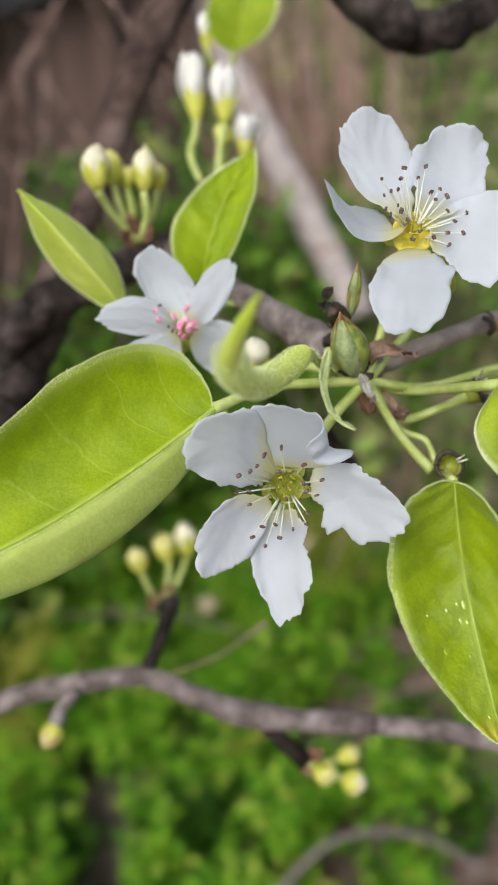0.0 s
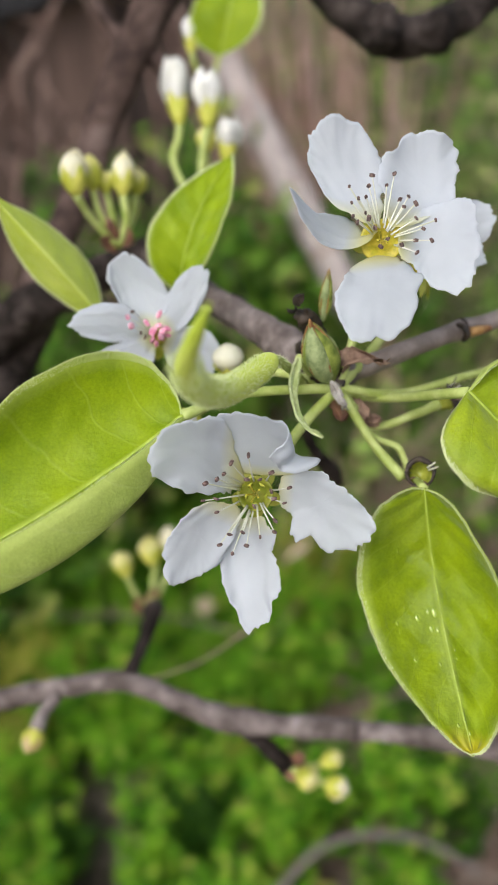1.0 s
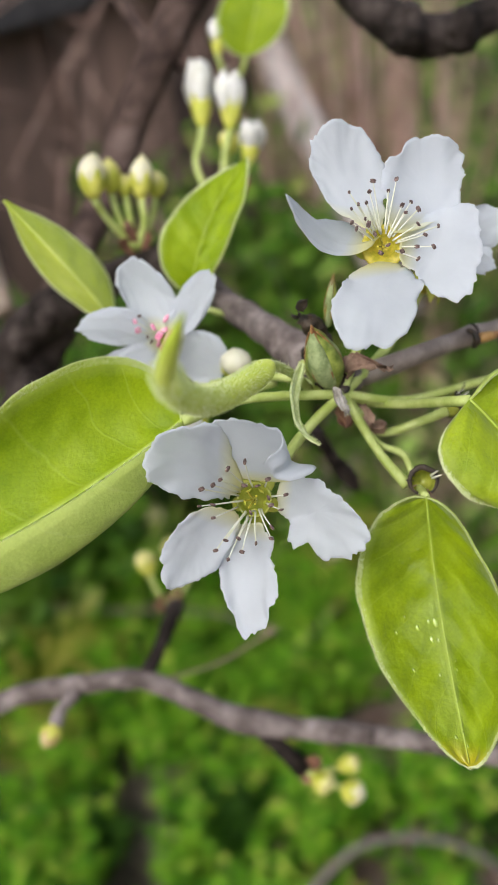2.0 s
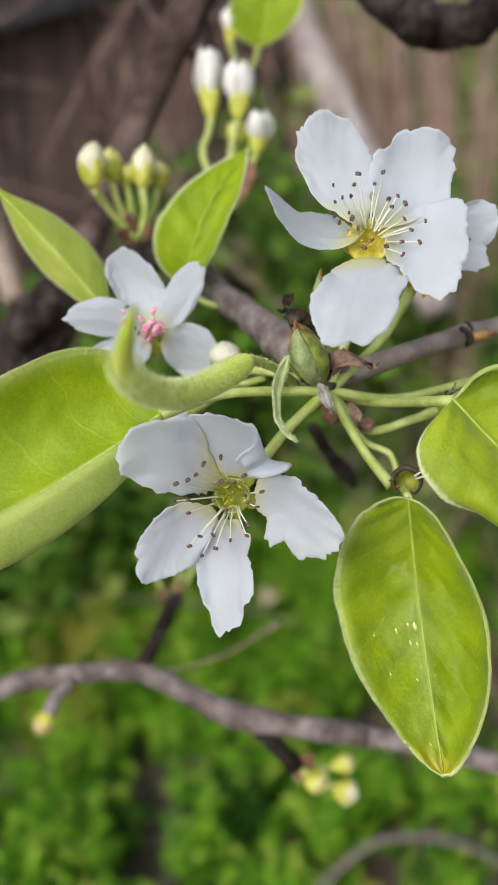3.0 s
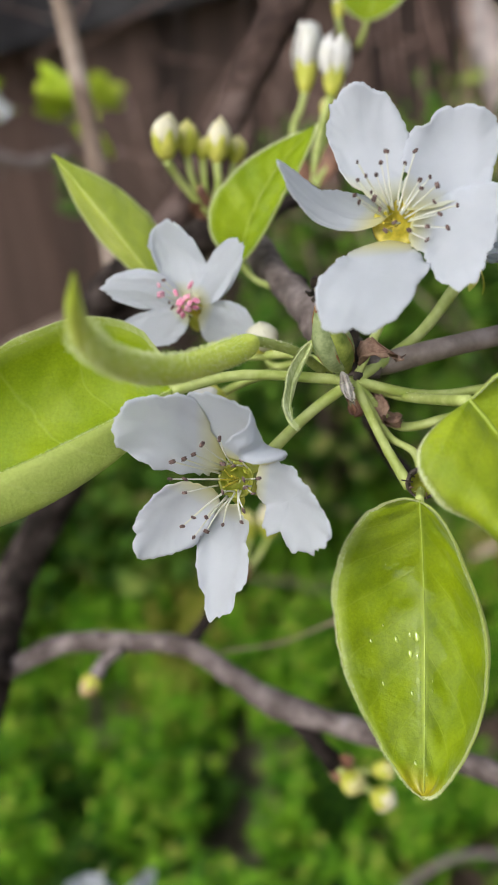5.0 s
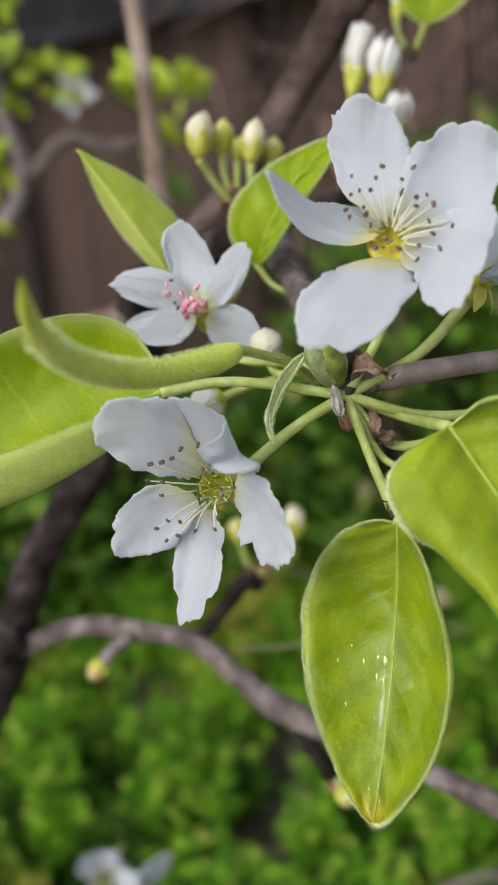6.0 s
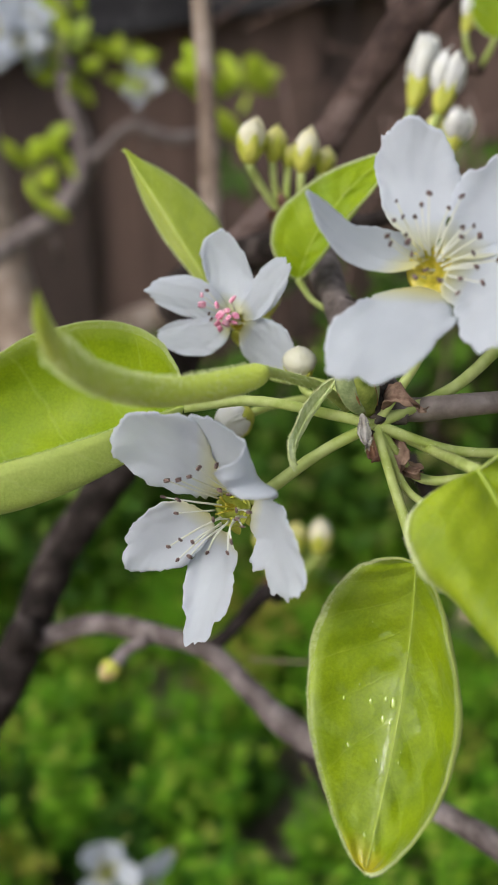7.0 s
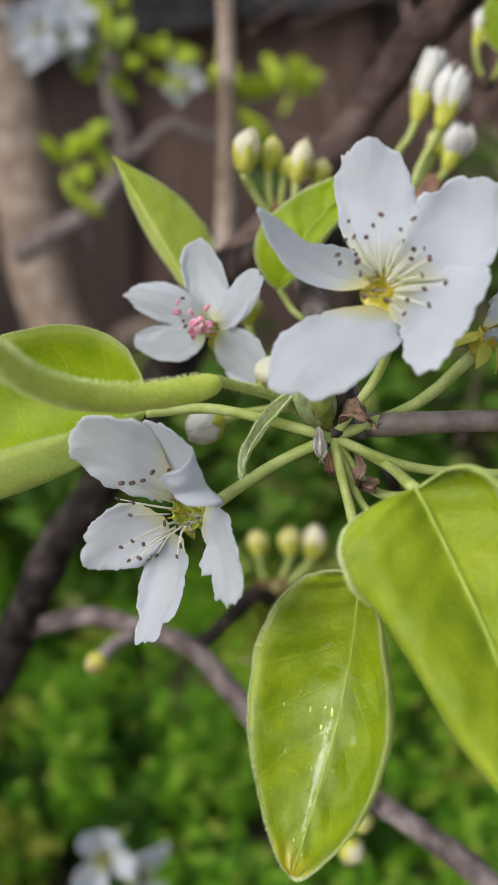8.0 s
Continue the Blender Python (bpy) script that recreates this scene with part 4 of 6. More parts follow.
# ---- blossoms ----
HUB = (21.5, 142.3, 647.1)
blossom(
    (5.1, 124.9, 637.3), np.array((3.7, 89.5, 655.1)) - np.array((6.4, 125.2, 638.2)),
    [
        dict(base=(3.7, 124.9, 638.7), mid=(-3.7, 120.4, 646.9), tip=(-10.0, 117.2, 648.7), left=(-3.8, 119.4, 641.1), right=(-2.4, 118.6, 654.3), centre=(0.04, -0.03), outline=(0.46, 0.41, 0.42, 0.46, 0.50, 0.53, 0.54, 0.54, 0.55, 0.56, 0.50, 0.46, 0.44, 0.44, 0.47, 0.54, 0.58, 0.52, 0.56, 0.56)),
        dict(base=(5.3, 125.0, 638.9), mid=(6.5, 123.0, 646.8), tip=(6.0, 120.4, 653.3), left=(-2.1, 121.8, 650.3), right=(17.2, 116.1, 648.6), claw=0.5, ruffle=0.8, rolls=((1, 0.42, 135, 0.48, 1.3),)),
        dict(base=(6.7, 124.3, 637.4), mid=(15.6, 119.3, 637.0), tip=(22.0, 112.7, 635.7), left=(16.6, 119.0, 643.9), right=(13.2, 118.5, 629.1), centre=(0.02, 0.03), jag=0.04, outline=(0.35, 0.44, 0.44, 0.45, 0.48, 0.48, 0.45, 0.39, 0.36, 0.34, 0.39, 0.40, 0.48, 0.49, 0.49, 0.46, 0.41, 0.32, 0.39, 0.44)),
        dict(base=(3.4, 124.0, 636.6), mid=(-5.0, 122.4, 630.4), tip=(-8.9, 118.9, 624.9), left=(-0.5, 123.7, 625.8), right=(-9.8, 119.8, 634.5), centre=(0.05, -0.02), outline=(0.36, 0.36, 0.40, 0.41, 0.50, 0.50, 0.46, 0.43, 0.42, 0.47, 0.41, 0.39, 0.39, 0.43, 0.44, 0.47, 0.49, 0.49, 0.46, 0.40)),
        dict(base=(5.0, 123.8, 636.0), mid=(3.2, 123.0, 624.2), tip=(3.0, 115.5, 617.0), left=(8.8, 118.2, 625.8), right=(-2.6, 122.8, 623.9), centre=(0.02, 0.01), jag=0.03, outline=(0.44, 0.43, 0.41, 0.41, 0.48, 0.46, 0.44, 0.42, 0.43, 0.43, 0.38, 0.33, 0.45, 0.45, 0.48, 0.46, 0.46, 0.39, 0.38, 0.41)),
    ],
    [(4.8, 121.4, 645.7), (2.1, 121.1, 644.9), (0.8, 120.5, 643.5), (-0.3, 119.3, 643.3), (-2.1, 119.1, 642.9), (-2.8, 119.0, 640.1), (-0.8, 119.9, 639.7), (-1.0, 119.5, 637.6),
     (-1.1, 117.1, 633.2), (0.7, 116.5, 631.8), (0.6, 117.7, 634.5), (2.6, 117.7, 634.6), (3.0, 116.0, 633.2), (5.2, 117.3, 633.7), (7.5, 119.2, 633.2), (7.8, 119.9, 634.8),
     (10.5, 120.1, 640.1), (9.5, 120.1, 637.6), (8.0, 121.1, 642.5), (6.1, 122.6, 640.8), (4.1, 123.6, 640.6), (7.7, 121.8, 639.0), (8.0, 121.3, 637.9), (4.8, 120.1, 637.6)],
    [HUB, (14.1, 136.9, 642.7)], "open white pear blossom with dark brown anthers and wavy petals", seed=1, bowl=CUP_GREEN, wide=3.4, stem=0.9, trim=0.96, disc=1.1)
blossom(
    (29.1, 136.3, 672.8), np.array((23.6, 100.1, 680.3)) - np.array((28.2, 139.4, 671.5)),
    [
        dict(base=(28.1, 140.2, 674.5), mid=(24.9, 143.0, 683.7), tip=(24.4, 142.8, 692.1), left=(18.5, 142.8, 686.1), right=(32.4, 144.4, 685.3), centre=(-0.04, 0.01), outline=(0.43, 0.44, 0.44, 0.45, 0.46, 0.46, 0.44, 0.43, 0.41, 0.41, 0.44, 0.42, 0.44, 0.47, 0.46, 0.51, 0.48, 0.42, 0.41, 0.41)),
        dict(base=(30.8, 140.7, 674.1), mid=(37.2, 144.5, 681.3), tip=(41.1, 145.2, 687.8), left=(30.8, 144.4, 686.5), right=(44.6, 144.0, 679.8), centre=(0.03, 0.0), outline=(0.40, 0.38, 0.37, 0.40, 0.43, 0.46, 0.45, 0.44, 0.44, 0.41, 0.45, 0.44, 0.40, 0.38, 0.45, 0.51, 0.48, 0.46, 0.47, 0.46)),
        dict(base=(31.1, 139.3, 672.2), mid=(38.9, 136.8, 672.1), tip=(44.9, 130.4, 672.2), left=(41.6, 139.9, 678.9), right=(36.9, 128.2, 665.0), centre=(0.03, -0.01), outline=(0.42, 0.47, 0.49, 0.46, 0.43, 0.42, 0.41, 0.43, 0.49, 0.43, 0.38, 0.36, 0.38, 0.43, 0.51, 0.52, 0.46, 0.36, 0.34, 0.36)),
        dict(base=(28.2, 139.1, 672.0), mid=(19.3, 132.5, 676.5), tip=(14.7, 127.2, 683.7), left=(18.1, 130.0, 675.6), right=(20.8, 138.6, 677.6), centre=(0.04, -0.07), belly=(0.3, 0.8, -0.6), ruffle=0.3, outline=(0.61, 0.48, 0.37, 0.36, 0.50, 0.56, 0.51, 0.48, 0.48, 0.52, 0.60, 0.55, 0.54, 0.58, 0.57, 0.58, 0.52, 0.45, 0.52, 0.61)),
        dict(base=(29.0, 134.5, 671.5), mid=(26.8, 127.0, 666.6), tip=(24.9, 120.3, 661.6), left=(34.2, 130.5, 666.4), right=(19.0, 124.6, 667.6), centre=(0.0, -0.04), outline=(0.44, 0.45, 0.48, 0.52, 0.55, 0.50, 0.56, 0.56, 0.52, 0.45, 0.46, 0.40, 0.39, 0.42, 0.50, 0.56, 0.52, 0.45, 0.41, 0.40)),
    ],
    [(24.4, 135.5, 681.6), (28.2, 137.2, 682.6), (27.5, 136.5, 681.2), (32.0, 139.3, 682.2), (30.6, 138.6, 680.7), (24.5, 134.6, 679.3), (25.6, 134.8, 679.8), (26.9, 135.9, 679.7),
     (24.3, 132.7, 677.6), (24.9, 132.3, 676.7), (26.4, 133.9, 677.7), (26.8, 133.6, 676.9), (27.6, 133.0, 675.5), (32.6, 138.7, 678.3), (32.9, 137.2, 677.4), (34.0, 138.9, 678.6),
     (35.0, 138.4, 677.5), (34.7, 137.0, 675.5), (37.8, 137.4, 674.8), (35.5, 135.8, 674.0), (36.6, 135.1, 672.2), (33.9, 134.1, 672.7), (33.9, 133.4, 671.0), (31.5, 132.9, 672.5),
     (29.5, 133.3, 673.6), (28.3, 132.9, 672.6)],
    [HUB, (26.7, 147.3, 658.3)], "large open white pear blossom with brown anthers and yellow centre", seed=11, wide=3.0, deep=2.5, disc=1.42)
blossom(
    (-9.6, 157.1, 655.7), np.array((-4.6, 115.8, 668.1)) - np.array((-8.0, 157.0, 655.3)),
    [
        dict(base=(-10.0, 157.7, 657.0), mid=(-12.3, 160.7, 664.1), tip=(-13.3, 160.2, 670.6), left=(-17.2, 159.0, 665.5), right=(-6.9, 158.4, 663.5), ruffle=0.8),
        dict(base=(-8.5, 157.5, 656.3), mid=(-3.4, 156.9, 662.4), tip=(1.2, 156.1, 667.8), left=(-5.7, 157.8, 664.5), right=(-2.0, 156.6, 659.1), ruffle=0.8),
        dict(base=(-8.6, 156.8, 654.9), mid=(-3.8, 157.6, 651.3), tip=(1.2, 157.6, 648.5), left=(-1.1, 157.5, 656.0), right=(-6.1, 157.8, 647.0), ruffle=0.8),
        dict(base=(-10.6, 157.3, 656.1), mid=(-17.1, 154.4, 659.8), tip=(-23.9, 151.5, 661.2), left=(-17.1, 154.0, 656.4), right=(-16.7, 155.8, 663.1), ruffle=0.8),
        dict(base=(-10.7, 156.9, 655.1), mid=(-15.8, 152.8, 653.7), tip=(-21.4, 150.0, 652.6), left=(-13.2, 152.5, 650.2), right=(-18.0, 152.7, 656.1), ruffle=0.8),
    ],
    [(-13.9, 152.8, 661.0), (-13.5, 152.1, 659.5), (-13.0, 153.1, 661.8), (-10.7, 152.3, 659.7), (-9.8, 151.7, 658.2), (-8.7, 152.1, 659.0), (-8.1, 151.6, 658.0), (-11.3, 151.3, 657.4),
     (-10.0, 151.1, 656.8), (-8.4, 151.2, 657.1), (-9.4, 150.8, 656.1), (-7.4, 152.8, 658.1), (-11.9, 151.6, 658.2), (-8.4, 153.8, 660.6), (-7.5, 152.3, 657.0)],
    [HUB, (10.1, 153.2, 647.8), (-4.0, 158.7, 646.4)], "small half-open white pear blossom with pink anthers", "pink", seed=21, cup=2.5, wide=1.8)
SWELL = np.array((37.0, 159.5, 657.5))
HID = np.array((40.1, 160.2, 663.2))
OFF = HID - np.array((42.5, 158.5, 660.2))
blossom(
    tuple(HID), HID - SWELL,
    [
        dict(base=tuple(HID), mid=tuple(np.array((44.9, 158.1, 665.6)) + OFF), tip=tuple(np.array((46.6, 157.7, 671.4)) + OFF), left=tuple(np.array((42.5, 159.3, 666.9)) + OFF), right=tuple(np.array((48.6, 157.5, 667.3)) + OFF)),
        dict(base=tuple(HID), mid=tuple(np.array((48.9, 154.9, 666.4)) + OFF), tip=tuple(np.array((54.3, 152.9, 669.1)) + OFF), left=tuple(np.array((48.5, 156.3, 669.8)) + OFF), right=tuple(np.array((51.4, 152.8, 663.1)) + OFF)),
        dict(base=tuple(HID), mid=tuple(np.array((47.7, 152.7, 662.2)) + OFF), tip=tuple(np.array((52.4, 148.8, 661.0)) + OFF), left=tuple(np.array((49.8, 154.3, 664.7)) + OFF), right=tuple(np.array((46.5, 150.5, 660.2)) + OFF)),
        dict(base=tuple(HID), mid=tuple(np.array((43.9, 152.8, 661.7)) + OFF), tip=tuple(np.array((45.4, 147.8, 662.4)) + OFF), left=tuple(np.array((45.6, 151.6, 663.2)) + OFF), right=tuple(np.array((42.5, 151.1, 661.2)) + OFF)),
        dict(base=tuple(HID), mid=tuple(np.array((43.2, 161.5, 664.1)) + OFF), tip=tuple(np.array((44.5, 165.8, 668.0)) + OFF), left=tuple(np.array((41.5, 161.0, 663.8)) + OFF), right=tuple(np.array((46.2, 162.3, 664.2)) + OFF)),
    ],
    [tuple(np.array(p) + OFF) for p in ((47.6, 155.0, 667.4), (48.4, 154.4, 665.6), (49.4, 155.4, 667.2), (46.6, 154.1, 665.8), (49.8, 154.3, 664.7), (48.0, 155.7, 668.6))],
    [HUB, (30.7, 153.9, 650.8)], "white pear blossom half hidden behind the large one", seed=31, stem=0.95, wide=2.7)

# ---- leaves ----
leaf(dict(base=(-5.0, 129.8, 650.0), mid=(-28.9, 116.1, 641.0), tip=(-60.7, 105.3, 636.1), left=(-27.0, 108.8, 644.2), left_belly=(-21.9, 108.3, 630.5), right=(-22.9, 125.1, 661.7), right_belly=(-27.9, 128.1, 648.6), blunt=0.74, side_blunt=1.0, peak=0.40, seed=3),
     [(HUB, 0.9), ((4.9, 136.6, 650.1), 0.85), ((-5.0, 129.8, 650.0), 1.0)], "broad yellow-green pear leaf with downy folded edge")
leaf(dict(base=(32.9, 128.0, 633.3), mid=(33.8, 122.8, 614.2), tip=(34.7, 106.2, 597.2), left=(43.9, 115.0, 615.0), left_belly=(42.0, 124.6, 609.7), right=(21.6, 119.5, 620.6), right_belly=(26.4, 124.0, 615.7), peak=0.49, blunt=0.56, narrow=0.20, ruffle=1.0, seed=4, point=0.5, rolls=((1, 0.70, -40, 0.05, 1.2), (-1, 0.86, 30, 0.1, 1.0))),
     [(HUB, 0.7), ((26.7, 142.5, 637.6), 0.6), ((31.1, 140.5, 635.4), 0.6), ((32.3, 137.4, 631.8), 0.6), ((32.9, 128.0, 633.3), 0.7)], "glossy wet yellow-green pear leaf hanging from its stalk", materials=(LEAF_WET, LEAF_UNDER))
leaf(dict(base=(39.9, 127.0, 649.7), mid=(46.4, 124.6, 642.8), tip=(66.2, 105.8, 624.3), left=(55.1, 126.8, 652.8), left_belly=(50.0, 129.8, 646.8), right=(37.0, 114.0, 639.4), right_belly=(42.4, 114.0, 645.9), peak=0.28, blunt=0.56, ruffle=2.0, seed=5, rolls=((1, 0.76, -75, 0.30, 1.4), (-1, 0.72, 80, -0.2, 0.8))),
     [(HUB, 0.9), ((28.9, 146.3, 642.9), 0.8), ((39.9, 127.0, 649.7), 0.9)], "bright yellow-green pear leaf with rolled pale edge", materials=(LEAF_LIT, LEAF_UNDER))
leaf(dict(base=(-21.9, 171.6, 657.3), mid=(-28.0, 167.8, 669.1), tip=(-36.6, 165.9, 682.9), left=(-33.1, 174.5, 664.6), right=(-25.2, 181.1, 669.3), peak=0.5, blunt=0.75, seed=7),
     [((-11.0, 180.2, 653.7), 0.8), ((-21.9, 171.6, 657.3), 0.8)], "small folded light green pear leaf pointing upward", materials=(CURL, CURL))
leaf(dict(base=(-5.9, 177.3, 659.3), mid=(-1.2, 180.5, 671.5), tip=(8.3, 193.4, 682.8), left=(-9.9, 178.2, 671.7), right=(4.2, 173.5, 669.9), right_belly=(2.3, 181.6, 668.6), peak=0.45, seed=8),
     [((4.6, 174.2, 653.8), 0.6), ((-2.3, 176.8, 655.4), 0.6), ((-5.9, 177.3, 659.3), 0.7)], "small upright pear leaf with half turned edge")
leaf(dict(base=(8.5, 273.8, 702.6), mid=(11.9, 274.3, 711.4), tip=(17.4, 278.5, 730.9), left=(1.8, 273.2, 713.8), right=(21.5, 272.3, 711.7), peak=0.4, seed=9),
     [((5.0, 275.6, 696.2), 0.9), ((7.0, 274.6, 699.0), 0.8), ((8.5, 273.8, 702.6), 0.8)], "light green leaf above the white buds")


def rolled_leaf(points, label, turns=1.15, seam=0.6):
    """A young leaf whose blade is still rolled up lengthwise: (x, y, z, radius) along its middle."""
    ob = thing("pear_leaf", points[0][:3], label, "leaf", "pear leaves")
    line = spline(points, 12)
    at = [Vector(q[:3]) * 0.001 for q in line]
    n, verts, faces, uvs = 34, [], [], []
    ref = Vector((0.1, -0.3, 0.95))
    for side in (0, 1):
        for k, (c, q) in enumerate(zip(at, line)):
            way = (at[min(k + 1, len(at) - 1)] - at[max(k - 1, 0)]).normalized()
            x = (ref - way * ref.dot(way)).normalized()
            y = way.cross(x)
            for i in range(n + 1):
                f = i / n
                a = 2 * math.pi * (turns * (f - 0.5) + seam)
                r = q[3] * (1 - 0.22 * abs(2 * f - 1) ** 2 + 0.06 * noise.noise((f * 6, k * 0.15, 2))) - 0.28 * side
                verts.append(c + (x * math.cos(a) + y * math.sin(a)) * (max(r, 0.05) * 0.001))
                uvs.append((f, k / len(at)))
    m, off = n + 1, (n + 1) * len(at)
    for k in range(len(at) - 1):
        for i in range(n):
            q = (k * m + i, k * m + i + 1, (k + 1) * m + i + 1, (k + 1) * m + i)
            faces += [q, tuple(v + off for v in reversed(q))]
        for i in (0, n):
            a, b = k * m + i, (k + 1) * m + i
            faces.append((a, b, b + off, a + off))
    part("blade", mesh("blade", verts, faces, True, uvs), CURL, ob)
    return ob


def down(parent, line, radius, count, length, seed, name="down", thick=0.04):
    """Fine pale hairs standing off a stalk or an edge; line in millimetres."""
    rnd = random.Random(seed)
    pts = spline(line, 10)
    verts, faces = [], []
    for _ in range(count):
        f = rnd.random() * (len(pts) - 1.001)
        k = int(f)
        a, b = Vector(pts[k][:3]), Vector(pts[k + 1][:3])
        c, way = a.lerp(b, f - k), (b - a).normalized()
        x, y, _ = frame_of(way)
        t = rnd.uniform(0, 6.283)
        d = (x * math.cos(t) + y * math.sin(t) + way * rnd.uniform(-0.1, 0.7)).normalized()
        s = d.cross(way).normalized() * thick
        ln = length * rnd.uniform(0.4, 1.2)
        o = len(verts)
        p = c + d * radius * 0.9
        bend = Vector((rnd.uniform(-1, 1), rnd.uniform(-1, 1), rnd.uniform(-1, 1))) * (ln * 0.25)
        verts += [(p + s) * 0.001, (p - s) * 0.001, (p + d * ln * 0.55 + bend * 0.4 - s * 0.6) * 0.001, (p + d * ln * 0.55 + bend * 0.4 + s * 0.6) * 0.001, (p + d * ln + bend) * 0.001]
        faces += [(o, o + 1, o + 2, o + 3), (o + 3, o + 2, o + 4)]
    return part(name, mesh(name, verts, faces), DOWN, parent, "fine pale hairs")


DOWN = plain("down", (0.66, 0.74, 0.34), (0.82, 0.87, 0.55), 50.0, 0.6, share=0.4)


def edge_down(leaf_ob, count, length, seed):
    """Hairs along the rim of a leaf's blade."""
    bl = [c for c in leaf_ob.children if c.name.startswith("blade")][0].data
    n = len(bl.vertices) // 2
    co = np.empty(len(bl.vertices) * 3, dtype=np.float32)
    bl.vertices.foreach_get("co", co)
    grid = co.reshape(-1, 3)[:n].reshape(-1, LEAF_NU + 1, 3)
    rnd = random.Random(seed)
    verts, faces = [], []
    for side, inner in ((0, 2), (-1, -3)):
        rim, ins = grid[:, side], grid[:, inner]
        for _ in range(count):
            f = rnd.random() * (len(rim) - 1.001)
            k = int(f)
            p = Vector(rim[k]).lerp(Vector(rim[k + 1]), f - k)
            p = p.lerp(Vector(ins[k]).lerp(Vector(ins[k + 1]), f - k), 0.35 * rnd.random() ** 2)
            along = (Vector(rim[k + 1]) - Vector(rim[k])).normalized()
            out = (p - Vector(ins[k])).normalized()
            d = (out + along * rnd.uniform(-0.1, 0.8) + Vector((rnd.uniform(-1, 1), rnd.uniform(-1, 1), rnd.uniform(-1, 1))) * 0.45).normalized()
            s = d.cross(Vector((0.3, 0.9, 0.2))).normalized() * 0.000045
            ln = length * 0.001 * rnd.uniform(0.4, 1.2)
            o = len(verts)
            verts += [p + s, p - s, p + d * ln]
            faces.append((o, o + 1, o + 2))
    part("down", mesh("down", verts, faces), DOWN, leaf_ob, "fine pale hairs on the edge")


LEAF_NU = 26


def midrib(leaf_ob, thick):
    """The raised pale rib along the middle of a blade."""
    bl = [c for c in leaf_ob.children if c.name.startswith("blade")][0].data
    half = len(bl.vertices) // 2
    rows = half // (LEAF_NU + 1)
    pts = [bl.vertices[j * (LEAF_NU + 1) + LEAF_NU // 2].co * 1000 for j in range(0, rows, 3)]
    part("midrib", tube("midrib", [(*q, thick * (1 - 0.75 * k / len(pts))) for k, q in enumerate(pts)], 4, 8, 0.08, 700), RIB, leaf_ob, "pale raised midrib")


RIB = plain("midrib", (0.42, 0.55, 0.05), (0.54, 0.66, 0.12), 400.0, 0.5, 0.3, 0.0002, 0.25)
for ob, thick in zip([o for o in scene.objects if o.name.startswith("pear_leaf") and o.parent is None], (0.34, 0.14, 0.36)):
    midrib(ob, thick)
for k, ob in enumerate([o for o in scene.objects if o.name.startswith("pear_leaf") and o.parent is None]):
    edge_down(ob, 6000, 0.5, 40 + k)

curl = rolled_leaf([(*(9.4, 126.7, 659.1), 0.8), (*(9.1, 125.2, 658.8), 1.9), (*(6.0, 118.9, 658.9), 2.05), (*(3.1, 112.1, 659.9), 2.05), (*(1.0, 105.1, 662.4), 1.9), (*(-0.8, 99.8, 665.7), 1.6), (*(-1.1, 95.5, 669.6), 1.35), (*(0.7, 91.3, 674.1), 1.0), (*(2.9, 88.3, 678.2), 0.15)],
                   "young pear leaf still rolled into a narrow downy tube")
part("stalk", tube("stalk", [(*(15.8, 145.7, 647.6), 0.85), (*(13.1, 140.5, 652.4), 0.8), (*(11.3, 131.9, 656.6), 0.75), (*(9.3, 126.6, 659.1), 0.8)], 8, 10, 0.06, 600), STALK, curl, "downy pale green stalk")
down(curl, [(15.8, 145.7, 647.6), (13.1, 140.5, 652.4), (11.3, 131.9, 656.6), (9.3, 126.6, 659.1)], 0.8, 220, 0.6, 3)
down(curl, [(8.5, 124.2, 658.6), (6.0, 118.9, 658.9), (3.1, 112.1, 659.9), (1.0, 105.1, 662.4), (-0.8, 99.8, 665.7), (-1.1, 95.5, 669.6)], 2.2, 5000, 0.4, 4, thick=0.06)

PALE_DOWN = plain("downy_leaf", (0.50, 0.58, 0.24), (0.70, 0.76, 0.44), 900.0, 0.8, 0.3, 0.0002)
# a tiny downy leaf hanging at the foot of the cluster
tiny = leaf(dict(base=(15.1, 141.5, 653.7), mid=(13.2, 136.1, 650.1), tip=(16.3, 122.5, 646.8), left=(12.6, 134.4, 651.5), right=(14.1, 135.4, 650.5), peak=0.3, blunt=0.8, seed=14, narrow=0.6, teeth=0.0, nu=26),
            [((17.3, 145.4, 648.6), 0.7), ((15.1, 141.5, 653.7), 0.7)], "tiny downy young leaf hanging from the spur", materials=(PALE_DOWN, PALE_DOWN))
edge_down(tiny, 420, 0.8, 77)


